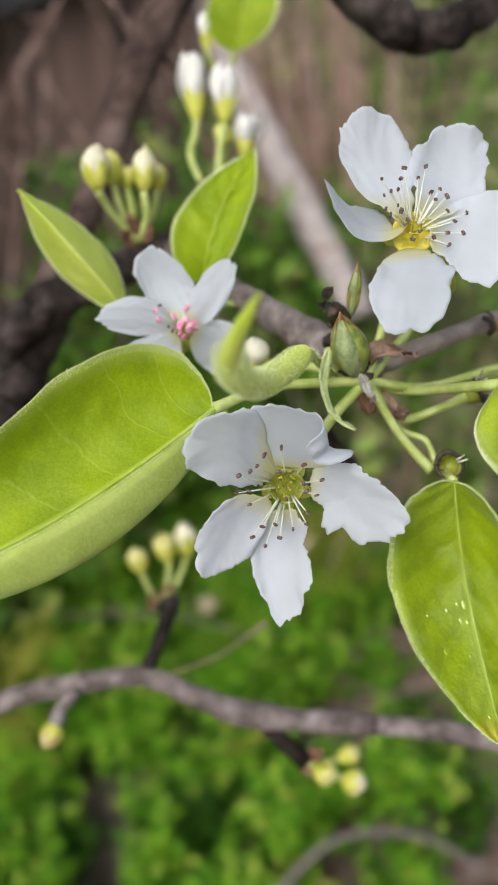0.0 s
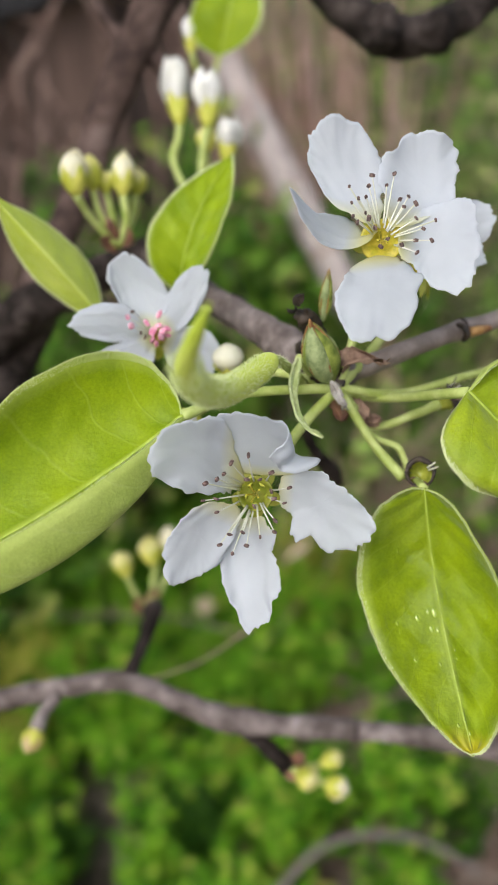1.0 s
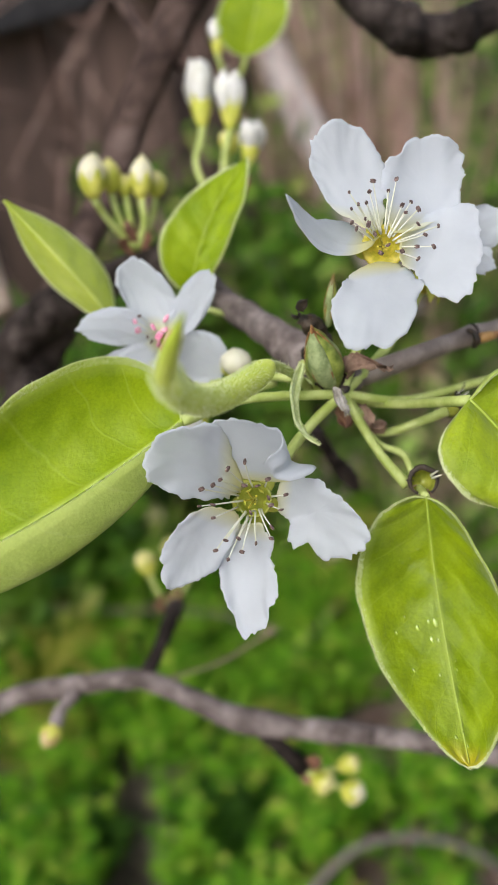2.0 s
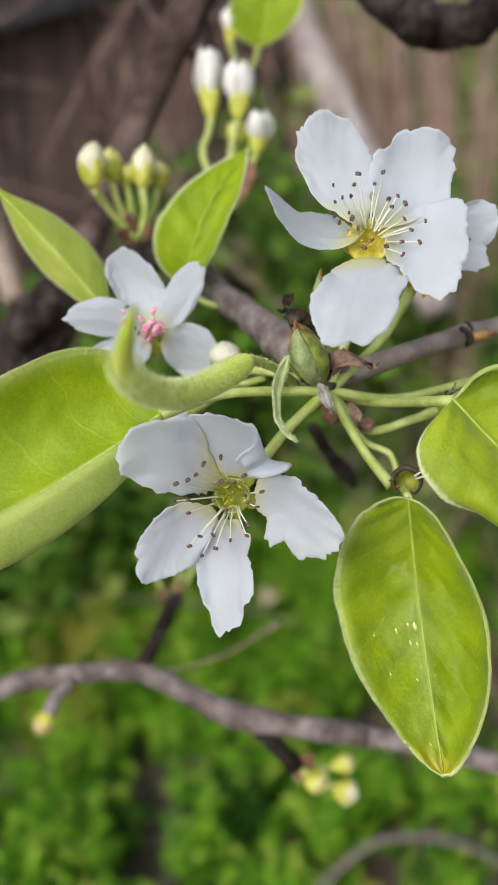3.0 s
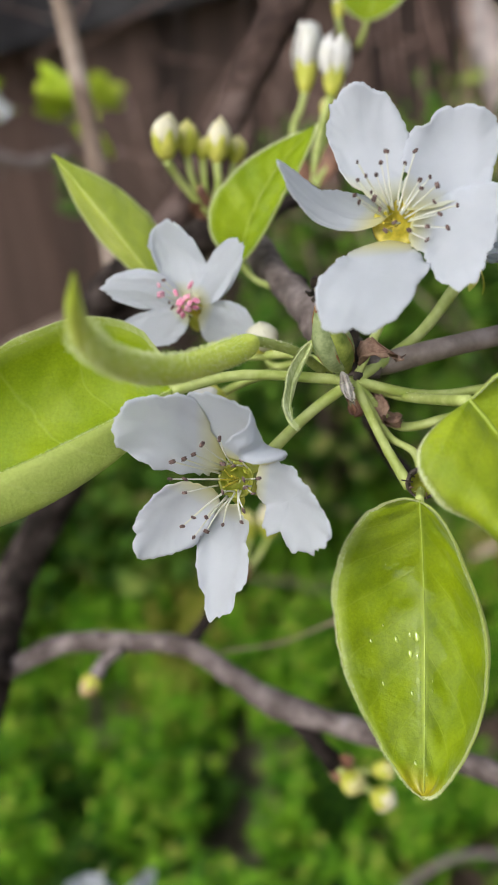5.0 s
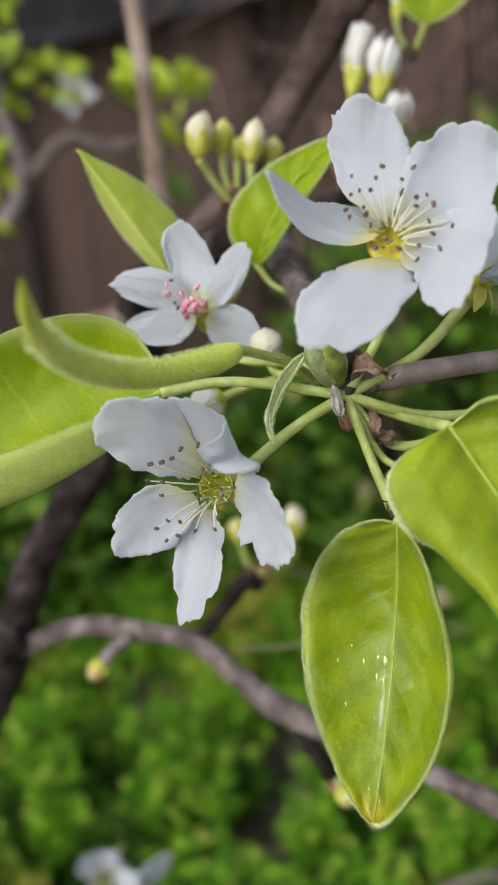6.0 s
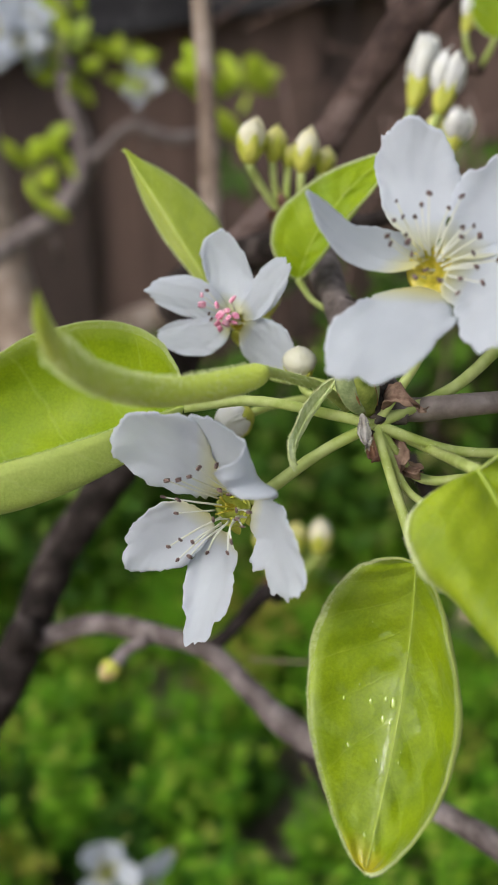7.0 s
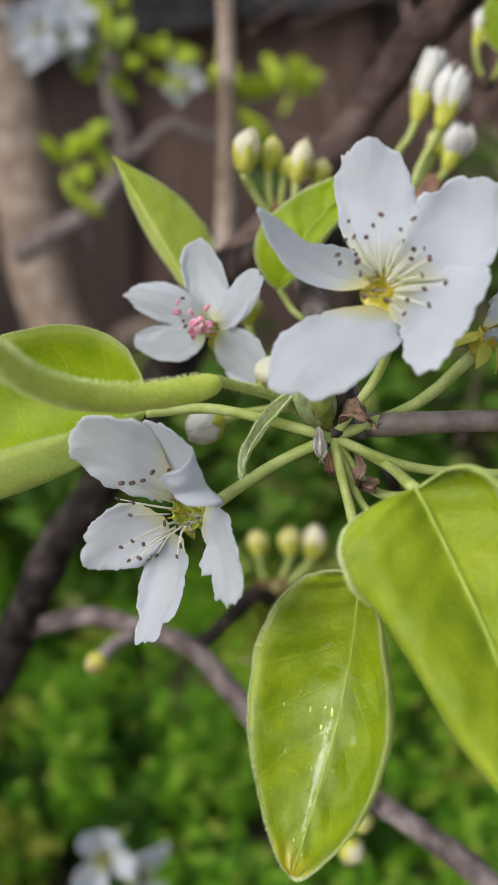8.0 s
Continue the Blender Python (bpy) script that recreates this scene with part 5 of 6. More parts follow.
# ---- the foot of the cluster: closed leaf bud, scales, spent flowers ----
def leaf_bud(base, tip, wide, label):
    base, tip = np.array(base), np.array(tip)
    ob = thing("leaf_bud", tuple(base), label, "bud", "leaf buds")
    way = tip - base
    ln = float(np.linalg.norm(way))
    x, y, z = [np.array(v) for v in frame_of(way)]
    for k in range(6):
        a = 2 * math.pi * k / 6 + 0.5
        side, tan = x * math.cos(a) + y * math.sin(a), -x * math.sin(a) + y * math.cos(a)
        r = wide * (1.0 - 0.08 * (k % 3))
        o = base + side * 0.31 * wide
        h = ln * (1.0 - 0.06 * (k % 3))
        me = blade("scale", tuple(o), tuple(base + way * 0.42 + side * r), tuple(base + z * h + side * 0.25), tuple(base + way * 0.40 + side * r * 0.60 + tan * wide * 0.56), tuple(base + way * 0.40 + side * r * 0.60 - tan * wide * 0.56),
                   peak=0.45, blunt=0.75, thick=0.25, ruffle=0.25, ragged=0.03, seed=60 + k, nu=10, nv=14)
        part("bud_scale", me, (BUD_PALE, BUD_PALE) if k % 2 else (BUD_SCALE, BUD_SCALE), ob, "grey-green downy scale" if k % 2 else "")
        a += math.pi / 6
        sd = x * math.cos(a) + y * math.sin(a)
        part("scale_edge", tube("scale_edge", [(*(base + way * 0.12 + sd * wide * 0.62), 0.14), (*(base + way * 0.42 + sd * wide * 0.86), 0.20), (*(base + way * 0.75 + sd * wide * 0.52), 0.2), (*(base + way * 0.95 + sd * wide * 0.18), 0.16)], 5, 6, 0.4, 900), TIP, ob, "thin orange-brown edge")
        part("scale_tip", tube("scale_tip", [(*(base + z * h * 0.88 + side * 0.6), 0.12 * wide), (*(base + z * h + side * 0.3), 0.09 * wide), (*(base + z * (h + 0.6) + side * 0.35), 0.08)], 3, 6), TIP, ob, "orange-brown tip")
    part("core", turned("core", [(0, 0.44 * wide), (ln * 0.3, wide * 0.66), (ln * 0.6, wide * 0.48), (ln * 0.9, 0.4)], tuple(base), way, 10), BUD_SCALE, ob)
    return ob


TIP = plain("scale_tip", (0.20, 0.08, 0.025), (0.42, 0.24, 0.08), 500.0, 0.6)
leaf_bud((19.9, 143.2, 648.8), (17.1, 137.4, 660.6), 3.6, "closed green leaf bud with brown-tipped scales")
leaf_bud((20.2, 147.5, 657.9), (21.6, 145.8, 666.6), 1.15, "narrow green leaf bud with a dark tip")


def scrap(name, base, mid, tip, left, right, material, label, category="bract", seed=0):
    ob = thing(name, base, label, category, "dry bracts")
    part("bract_blade", blade("bract", base, mid, tip, left, right, peak=0.45, blunt=0.7, thick=0.2, ruffle=2.0, ragged=0.25, seed=seed, nu=16, nv=18), (material, material), ob)
    return ob


HAIRY = plain("downy_scale", (0.22, 0.20, 0.17), (0.46, 0.43, 0.40), 500.0, 0.8, 0.5, 0.0003)
TAN = plain("tan_bract", (0.14, 0.075, 0.05), (0.42, 0.28, 0.20), 400.0, 0.7, 0.5, 0.0004, 0.2)
scrap("dry_bract", (22.5, 143.7, 649.0), (24.0, 143.0, 651.9), (29.1, 140.1, 651.5), (23.0, 144.7, 653.6), (24.7, 141.6, 651.1), TAN, "thin papery brown bract with a twisted tail", seed=71)
hs = scrap("downy_scale", (20.0, 140.2, 649.4), (20.8, 138.4, 647.5), (22.1, 137.6, 645.2), (20.0, 138.1, 647.2), (21.9, 138.6, 647.6), HAIRY, "grey downy scale hanging under the bud", seed=72)
down(hs, [(20.0, 140.2, 649.4), (20.8, 138.4, 647.5), (22.1, 137.6, 645.4)], 0.9, 160, 0.6, 9)
scrap("dry_bract", (23.2, 146.0, 644.0), (24.8, 144.3, 642.2), (26.0, 142.5, 640.2), (23.6, 143.7, 641.3), (26.6, 144.7, 642.6), TAN, "crumpled tan bract among the stalks", seed=73)
scrap("dry_bract", (23.9, 145.4, 639.9), (26.8, 144.4, 639.3), (28.9, 143.8, 639.8), (26.7, 144.9, 640.6), (26.7, 144.0, 638.4), TAN, "small curled tan bract", seed=74)
scrap("dry_bract", (20.8, 144.8, 644.6), (22.1, 143.0, 642.6), (21.5, 142.2, 640.9), (20.2, 143.9, 642.7), (23.2, 143.7, 643.8), BRACT, "dark brown scrap of bract", seed=75)


def stub(points, label, seed, flakes=0):
    ob = thing("broken_stub", points[0][:3], label, "twig")
    part("bark", tube("bark", points, 8, 14, 0.55, 650, seed, 0.4), DRY, ob)
    rnd = random.Random(int(seed * 10))
    for k in range(flakes):
        c = np.array(points[rnd.randrange(1, len(points))][:3], float) + np.array([rnd.uniform(-1, 1), rnd.uniform(-1, 0.5), rnd.uniform(-1, 1)])
        d = np.array([rnd.uniform(-1.6, 1.2), rnd.uniform(-0.8, 0.2), rnd.uniform(-0.3, 1.8)]) * rnd.uniform(0.8, 1.6)
        s = np.cross(d, (0.3, 0.9, 0.2)) * 0.35
        part("bark_flake", blade("bark_flake", c, c + d * 0.5, c + d, c + d * 0.5 - s, c + d * 0.5 + s, peak=0.4, ruffle=0.8, ragged=0.3, seed=k + 3, nu=6, nv=8), (DRY, DRY), ob)
    return ob


stub([(*(19.6, 149.7, 651.7), 1.8), (*(18.7, 147.9, 655.2), 1.7), (*(17.8, 146.8, 657.7), 1.7), (*(16.8, 145.5, 659.7), 1.2), (*(15.5, 144.9, 661.1), 0.3)], "crusty black broken stub on the twig", 1.0, 12)
stub([(*(18.2, 150.3, 653.1), 2.2), (*(19.6, 145.8, 650.3), 2.8), (*(20.7, 143.7, 647.8), 2.4), (*(21.4, 142.9, 645.8), 1.4)], "dark knotty foot of the flower cluster", 2.0, 14)


def spent_blossom(stalk, centre, facing, label, withered=True):
    ob = thing("spent_blossom", centre, label, "blossom", "spent blossoms")
    x, y, z = [np.array(v) for v in frame_of(facing)]
    c = np.array(centre, float)
    part("stalk", tube("stalk", [(*q, r) for q, r in zip(stalk, [0.8] * (len(stalk) - 1) + [1.0])], 8, 10, 0.06, 600), STALK, ob, "downy green stalk")
    down(ob, stalk, 0.9, 160, 0.5, int(abs(c[0]) * 10))
    part("cup", turned("cup", [(-3.4, 0.9), (-2.4, 1.7), (-1.0, 2.1), (0.2, 2.25), (0.25, 2.05), (-0.9, 1.85), (-2.2, 1.2), (-2.6, 0.2)], centre, facing, 16, 5, 0.05), CUP_GREEN, ob, "small green cup")
    ring = [(*(c + (x * math.cos(a) + y * math.sin(a)) * 2.25 + z * 0.25), 0.36 + 0.14 * math.sin(a + 4)) for a in np.linspace(0, 2 * math.pi, 17)]
    part("rim", tube("rim", ring, 3, 7, 0.35, 900), DRY, ob, "withered black rim")
    rnd = random.Random(int(abs(c[1]) * 10))
    for k in range(6):
        a = rnd.uniform(0, 6.28)
        s = x * math.cos(a) + y * math.sin(a)
        st = part("dry_stamen", tube("dry_stamen", [(*(c + s * 1.6), 0.22 if k < 2 else 0.14), (*(c + s * 2.0 + z * 1.2), 0.20 if k < 2 else 0.12), (*(c + s * rnd.uniform(1.4, 3.2) + z * rnd.uniform(1.6, 3.0)), 0.12)], 4, 5), FILAMENT if k < 2 else TAN if k % 2 else DRY, ob)
    return ob


spent_blossom([HUB, (26.5, 139.1, 637.4), (30.8, 134.6, 632.2)], (33.1, 131.9, 634.2), np.array((31.4, 95.3, 654.0)) - np.array((33.0, 134.3, 633.2)), "spent blossom with a blackened empty cup")
spent_blossom([HUB, (32.9, 147.8, 642.6), (47.1, 153.0, 642.7), (53.3, 154.8, 642.3)], (55.8, 155.2, 642.6), (1, 0.2, 0.3), "spent blossom on a yellow-green stalk")
spent_blossom([HUB, (27.8, 146.1, 637.8), (35.6, 146.5, 638.9), (40.1, 147.5, 639.9)], (42.6, 148.2, 640.7), (0.9, -0.2, 0.4), "spent blossom on a short green stalk")

# downy leaf stalks
for k, ob in enumerate([o for o in list(scene.objects) if o.parent is None and (o.name.startswith("pear_leaf") or o.name.startswith("pear_blossom"))]):
    st = [c for c in ob.children if c.name.startswith("stalk")]
    if st:
        co = [v.co.copy() for v in st[0].data.vertices]
        rings = [sum((co[i + s] for s in range(10)), Vector()) / 10 * 1000 for i in range(0, len(co) - 11, 10)]
        down(ob, [tuple(v) for v in rings[:: max(1, len(rings) // 6)]], 0.75, 150, 0.45, 90 + k)


# ---- buds ----
def bud_cluster(label, at, buds, bracts, group="bud clusters", cream=None, loose=0.0, neck=1.0):
    ob = thing("bud_cluster", at, label, "flower buds", group)
    for base, tip, r, white, share, stem in buds:
        bud(ob, base, tip, r, white, share, stem, cream=cream if white else None, loose=loose if white else 0.0, neck=neck if white else 1.0)
    for k, (b, m, t, l, r2) in enumerate(bracts):
        part("bract", blade("bract", b, m, t, l, r2, peak=0.4, blunt=0.8, thick=0.3, ruffle=0.5, ragged=0.08, seed=k + 5, nu=8, nv=10), (BRACT, BRACT), ob, "red-brown bract")
    return ob


G0 = (-20.4, 206.3, 664.1)
bud_cluster("cluster of plump cream and yellow-green pear buds on short stalks", G0, [
    ((-26.7, 199.2, 677.4), (-26.3, 200.6, 686.6), 2.8, True, 0.42, (G0, 0.9, (-25.0, 202.6, 672.1))),
    ((-23.8, 205.1, 677.3), (-23.5, 207.6, 684.6), 2.1, False, 0.5, (G0, 0.8, (-22.9, 204.9, 671.6))),
    ((-17.3, 206.1, 675.3), (-16.0, 207.5, 684.4), 2.4, True, 0.4, (G0, 0.9, (-17.5, 205.9, 669.7))),
    ((-14.9, 211.6, 674.4), (-13.6, 213.1, 680.0), 2.0, False, 0.5, (G0, 0.8, (-16.6, 209.0, 669.1))),
    ((-21.2, 208.1, 676.0), (-20.9, 209.2, 680.8), 1.9, False, 0.5, (G0, 0.8, (-20.6, 205.8, 670.6))),
], [(G0, (-22.5, 204.3, 665.3), (-23.6, 202.6, 666.7), (-21.5, 204.2, 667.2), (-21.5, 204.7, 663.2)), (G0, (-18.4, 206.0, 665.3), (-16.9, 205.4, 668.5), (-16.9, 205.9, 664.5), (-20.0, 206.4, 666.7)), (G0, (-20.8, 204.5, 667.7), (-21.3, 204.9, 671.2), (-22.1, 204.7, 668.4), (-19.4, 204.9, 668.1))], cream=BUD_CREAM)
W0 = (-0.9, 230.0, 664.5)
bud_cluster("cluster of pear buds showing furled white petals", W0, [
    ((-4.1, 244.9, 686.9), (-3.7, 255.0, 703.2), 3.5, True, 0.36, (W0, 0.9, (-6.6, 239.4, 677.5), (-4.9, 243.4, 683.6))),
    ((3.2, 241.0, 685.7), (5.2, 246.5, 699.0), 3.4, True, 0.38, (W0, 0.9, (0.6, 237.0, 677.4))),
    ((7.1, 236.6, 677.1), (9.3, 239.5, 687.4), 3.0, True, 0.40, (W0, 0.9, (3.9, 233.9, 671.9))),
    ((2.3, 241.5, 679.6), (2.9, 244.2, 685.5), 2.4, False, 0.5, (W0, 0.8, (0.9, 236.3, 673.3))),
    ((0.7, 273.0, 704.1), (2.1, 278.1, 712.8), 2.6, True, 0.4, ((4.0, 275.8, 696.0), 0.8, (1.8, 274.0, 699.5))),
], [(W0, (2.6, 232.7, 672.1), (7.1, 233.2, 674.4), (2.7, 233.9, 674.7), (6.0, 232.5, 670.5)), (W0, (-3.3, 230.5, 668.8), (-5.1, 231.0, 673.0), (-4.7, 230.3, 669.0), (-1.8, 231.8, 671.3))], loose=0.55, neck=0.75)
limb("bud_twig", [(*(-14.0, 278.5, 706.0), 2.4), (*(-6.0, 277.5, 699.5), 2.0), (*(1.0, 276.4, 696.5), 1.9), (*(5.5, 275.6, 696.0), 2.2)], "brown side twig ending in a young leaf", BARK_BROWN, 12, 0.2, 300, 8, 0.2, seed=23.0)
limb("bud_spur", [(*(-11.1, 200.5, 662.9), 3.0), (*(-15.2, 209.6, 662.4), 2.6), (*(-8.4, 219.4, 662.7), 2.3), (*(-0.9, 230.0, 664.5), 2.2)], "short brown spur carrying the buds", BARK, 12, 0.2, 300, 8, 0.2, seed=9.0)
# buds beside the small blossom
C0 = (10.0, 155.0, 645.9)
def round_bud(at, centre, radius, stem, label):
    """A globe-shaped bud of overlapping petals in a shallow calyx."""
    ob = thing("bud_cluster", at, label, "flower buds", "bud clusters")
    c = np.array(centre, float)
    up = np.array((0.05, -0.15, 1.0))
    base = c - up * radius
    part("bud_core", turned("bud_core", [(radius * (1 - math.cos(a)), max(0.05, radius * 0.97 * math.sin(a))) for a in np.linspace(0.25, 3.08, 12)], tuple(base), up, 20, 5, 0.015, 0.05, 3), BUD_BALL, ob)
    x, y, z = [np.array(v) for v in frame_of(up)]
    for k in range(4):
        a = 1.57 * k + 0.4
        side, tan = x * math.cos(a) + y * math.sin(a), -x * math.sin(a) + y * math.cos(a)
        part("furled_petal", blade("furled_petal", tuple(base + side * radius * 0.55 + z * radius * 0.25), tuple(c + side * radius * 1.03 + z * radius * 0.25), tuple(c + z * radius * 1.02 - side * radius * 0.1),
                                   tuple(c + side * radius * 0.62 + tan * radius * 0.85 + z * radius * 0.2), tuple(c + side * radius * 0.62 - tan * radius * 0.85 + z * radius * 0.2), peak=0.5, fan=0.6, taper=0.5, thick=0.15, ruffle=0.1, ragged=0.04, seed=90 + k, nu=10, nv=12), (BUD_BALL, BUD_BALL), ob)
    for k in range(5):
        a = 1.257 * k
        side, tan = x * math.cos(a) + y * math.sin(a), -x * math.sin(a) + y * math.cos(a)
        part("sepal", blade("sepal", tuple(base + side * 0.5), tuple(base + side * radius * 0.75 + z * radius * 0.2), tuple(base + side * radius * 1.02 + z * radius * 0.75), tuple(base + side * radius * 0.68 + tan * radius * 0.35 + z * radius * 0.2), tuple(base + side * radius * 0.68 - tan * radius * 0.35 + z * radius * 0.2),
                            peak=0.4, blunt=0.8, thick=0.2, ruffle=0.1, ragged=0.03, seed=k, nu=6, nv=8), (BUD_GREEN, BUD_GREEN), ob)
    part("stem", tube("stem", [(*q, 0.7) for q in stem] + [(*base, 0.8)], 6, 8, 0.05, 500), STALK, ob)
    return ob


BUD_BALL = plain("round_bud", (0.70, 0.69, 0.50), (0.78, 0.77, 0.64), 200.0, 0.5, 0.3, 0.0002, 0.25)
round_bud(C0, (2.9, 157.0, 650.0), 2.75, [C0, (5.0, 156.0, 644.8)], "round cream-white pear bud on a thin stalk")
bud_cluster("yellow-green pear bud behind the small blossom", (-8.1, 176.4, 643.1), [((-12.1, 176.1, 651.5), (-12.0, 175.7, 658.0), 2.4, False, 0.5, ((-2.1, 172.2, 643.2), 0.8, (-9.5, 175.1, 646.9)))], [])
bud_cluster("greenish white pear bud under the small blossom", (5.8, 161.2, 642.6), [((-5.5, 153.8, 639.9), (-7.1, 145.7, 640.2), 3.0, True, 0.4, ((5.8, 161.2, 642.6), 0.8, (-1.3, 156.8, 641.4)))], [])
# buds on the lower branch
L0 = (5.1, 185.7, 522.3)
bud_cluster("small opening pear buds on the lower branch", L0, [
    ((15.0, 183.3, 516.4), (21.1, 182.0, 514.2), 3.2, True, 0.45, (L0, 0.9, (9.9, 184.3, 520.2))),
    ((7.7, 183.4, 521.4), (12.7, 180.0, 519.7), 3.0, False, 0.5, (L0, 0.9, (6.2, 184.5, 522.0))),
    ((14.5, 187.7, 519.2), (21.0, 189.0, 520.2), 2.5, False, 0.5, (L0, 0.9, (9.9, 186.4, 520.1))),
], [(L0, (8.0, 185.0, 524.9), (10.3, 184.7, 526.1), (7.3, 185.5, 526.4), (9.3, 184.2, 522.7)), (L0, (5.5, 183.2, 521.7), (6.9, 181.5, 519.8), (4.0, 183.4, 522.5), (7.8, 183.5, 521.7))], cream=BUD_CREAM)
limb("bud_twig", [(*(-7.7, 186.4, 539.0), 2.4), (*(-1.5, 184.9, 532.7), 2.3), (*(5.1, 185.7, 522.3), 2.8)], "short side twig with buds", BARK, 12, 0.2, 300, 8, 0.2, seed=11.0)
K0 = (-58.3, 181.8, 547.7)
bud_cluster("small yellow bud on a short twig", K0, [(K0, (-61.2, 178.3, 543.2), 2.6, True, 0.3, None)], [], cream=BUD_DULL)
limb("bud_twig", [(*(-54.2, 190.1, 550.2), 1.8), (*(-57.2, 185.8, 549.0), 1.7), (*(-58.6, 181.5, 547.0), 1.9)], "short twig tipped with one bud", BARK_YOUNG, 10, 0.2, 300, 8, 0.2, seed=21.0)
M0 = (-32.9, 233.6, 544.7)
bud_cluster("three pear buds on a twig beyond the blossom", M0, [
    ((-37.7, 234.3, 558.3), (-38.9, 235.3, 566.5), 3.0, False, 0.5, (M0, 0.9, (-36.1, 234.3, 551.6))),
    ((-29.3, 239.9, 558.0), (-30.9, 241.1, 567.1), 3.3, False, 0.5, (M0, 0.9, (-30.6, 237.2, 551.8))),
    ((-23.7, 243.5, 556.9), (-23.8, 246.4, 567.6), 3.4, True, 0.4, (M0, 0.9, (-28.3, 238.7, 549.7))),
], [(M0, (-35.1, 232.7, 547.6), (-36.8, 232.0, 550.5), (-36.5, 231.6, 546.7), (-34.1, 234.5, 550.1)), (M0, (-31.4, 235.1, 548.5), (-29.3, 236.6, 551.6), (-33.3, 234.9, 550.1), (-29.3, 235.1, 546.1))], cream=BUD_CREAM)
limb("bud_twig", [(*(-34.9, 193.0, 551.3), 2.2), (*(-31.1, 201.6, 555.7), 2.0), (*(-27.0, 210.7, 561.3), 2.2), (*(-32.9, 233.6, 544.7), 2.6)], "short upright twig with red-brown bud scales", BARK, 12, 0.2, 300, 8, 0.2, seed=12.0)
limb("thin_twig", [(*(-35.4, 218.8, 529.8), 0.4), (*(-18.8, 227.1, 528.6), 0.4), (*(-6.7, 235.8, 529.7), 0.5), (*(-1.3, 239.2, 530.8), 1.1)], "thin tan twig behind the lower branch", STRAW, 8, 0.1, 300, 8, 0.1, seed=13.0)
limb("budded_twig", [(*(17.1, 184.4, 623.1), 1.3), (*(20.4, 186.7, 614.9), 1.4), (*(23.9, 190.6, 607.7), 2.2), (*(25.7, 191.3, 603.6), 0.8)], "dark red-brown twig behind the stalks", BARK, 12, 0.2, 300, 8, 0.2, seed=14.0)
scar = thing("leaf_scar", (48.0, 154.5, 650.7), "orange leaf scar on the twig", "leaf scar")
part("scar_ring", tube("scar_ring", [(*(45.6, 154.5, 652.3), 0.5), (*(46.4, 153.1, 652.0), 0.6), (*(46.9, 152.8, 650.6), 0.6), (*(46.4, 153.8, 649.3), 0.4)], 5, 8, 0.3, 700), DRY, scar)
part("scar_face", tube("scar_face", [(*(47.5, 153.4, 650.9), 0.9), (*(49.0, 153.6, 651.1), 0.9), (*(51.8, 155.6, 650.6), 0.5)], 5, 8, 0.2, 600), TIP, scar)

# ---- further back: the neighbouring shrub at the fence ----
limb("pale_post", [(*(-379.5, 597.8, 390.6), 26), (*(-461.1, 620.9, 497.0), 27), (*(-530.8, 671.2, 644.7), 27), (*(-590.8, 714.1, 767.6), 27)], "pale grey trunk leaning at the fence", BARK_TAN, 14, 0.06, 18, 6, 0.05, "trunk", "stakes", 3.0)
limb("back_branch", [(*(-437.0, 560.8, 544.2), 9), (*(-408.1, 584.5, 564.9), 8.5), (*(-383.3, 606.3, 585.6), 8), (*(-373.2, 629.4, 622.8), 7.5), (*(-395.3, 645.3, 663.9), 7), (*(-414.2, 667.1, 714.0), 6), (*(-429.5, 688.8, 772.8), 5)], "grey crooked branch near the fence", BARK_YOUNG, 12, 0.1, 40, 8, 0.1, seed=15.0)
limb("back_branch", [(*(-373.7, 627.4, 614.3), 5), (*(-339.8, 644.6, 646.3), 4.5), (*(-309.9, 654.6, 638.2), 4.5), (*(-278.4, 671.4, 642.3), 4)], "grey side branch near the fence", BARK_YOUNG, 10, 0.1, 40, 8, 0.1, seed=16.0)
limb("log", [(*(-462.8, 729.6, 420.2), 16), (*(-419.9, 761.5, 444.1), 17), (*(-370.4, 799.2, 461.4), 16)], "pale weathered log at the foot of the fence", BARK_TAN, 12, 0.08, 30, 8, 0.05, "log", "logs", 4.0)
limb("arched_stem", [(*(-26.5, 494.7, 79.4), 3.2), (*(1.8, 511.8, 97.1), 3.2), (*(30.0, 525.3, 106.8), 3.2), (*(67.0, 534.1, 103.1), 3.2), (*(112.7, 537.2, 83.6), 3), (*(157.2, 528.8, 51.4), 3)], "grey dry stem arching over the soil", BARK_YOUNG, 8, 0.08, 60, 8, 0.05, "stem", "stems", 5.0)

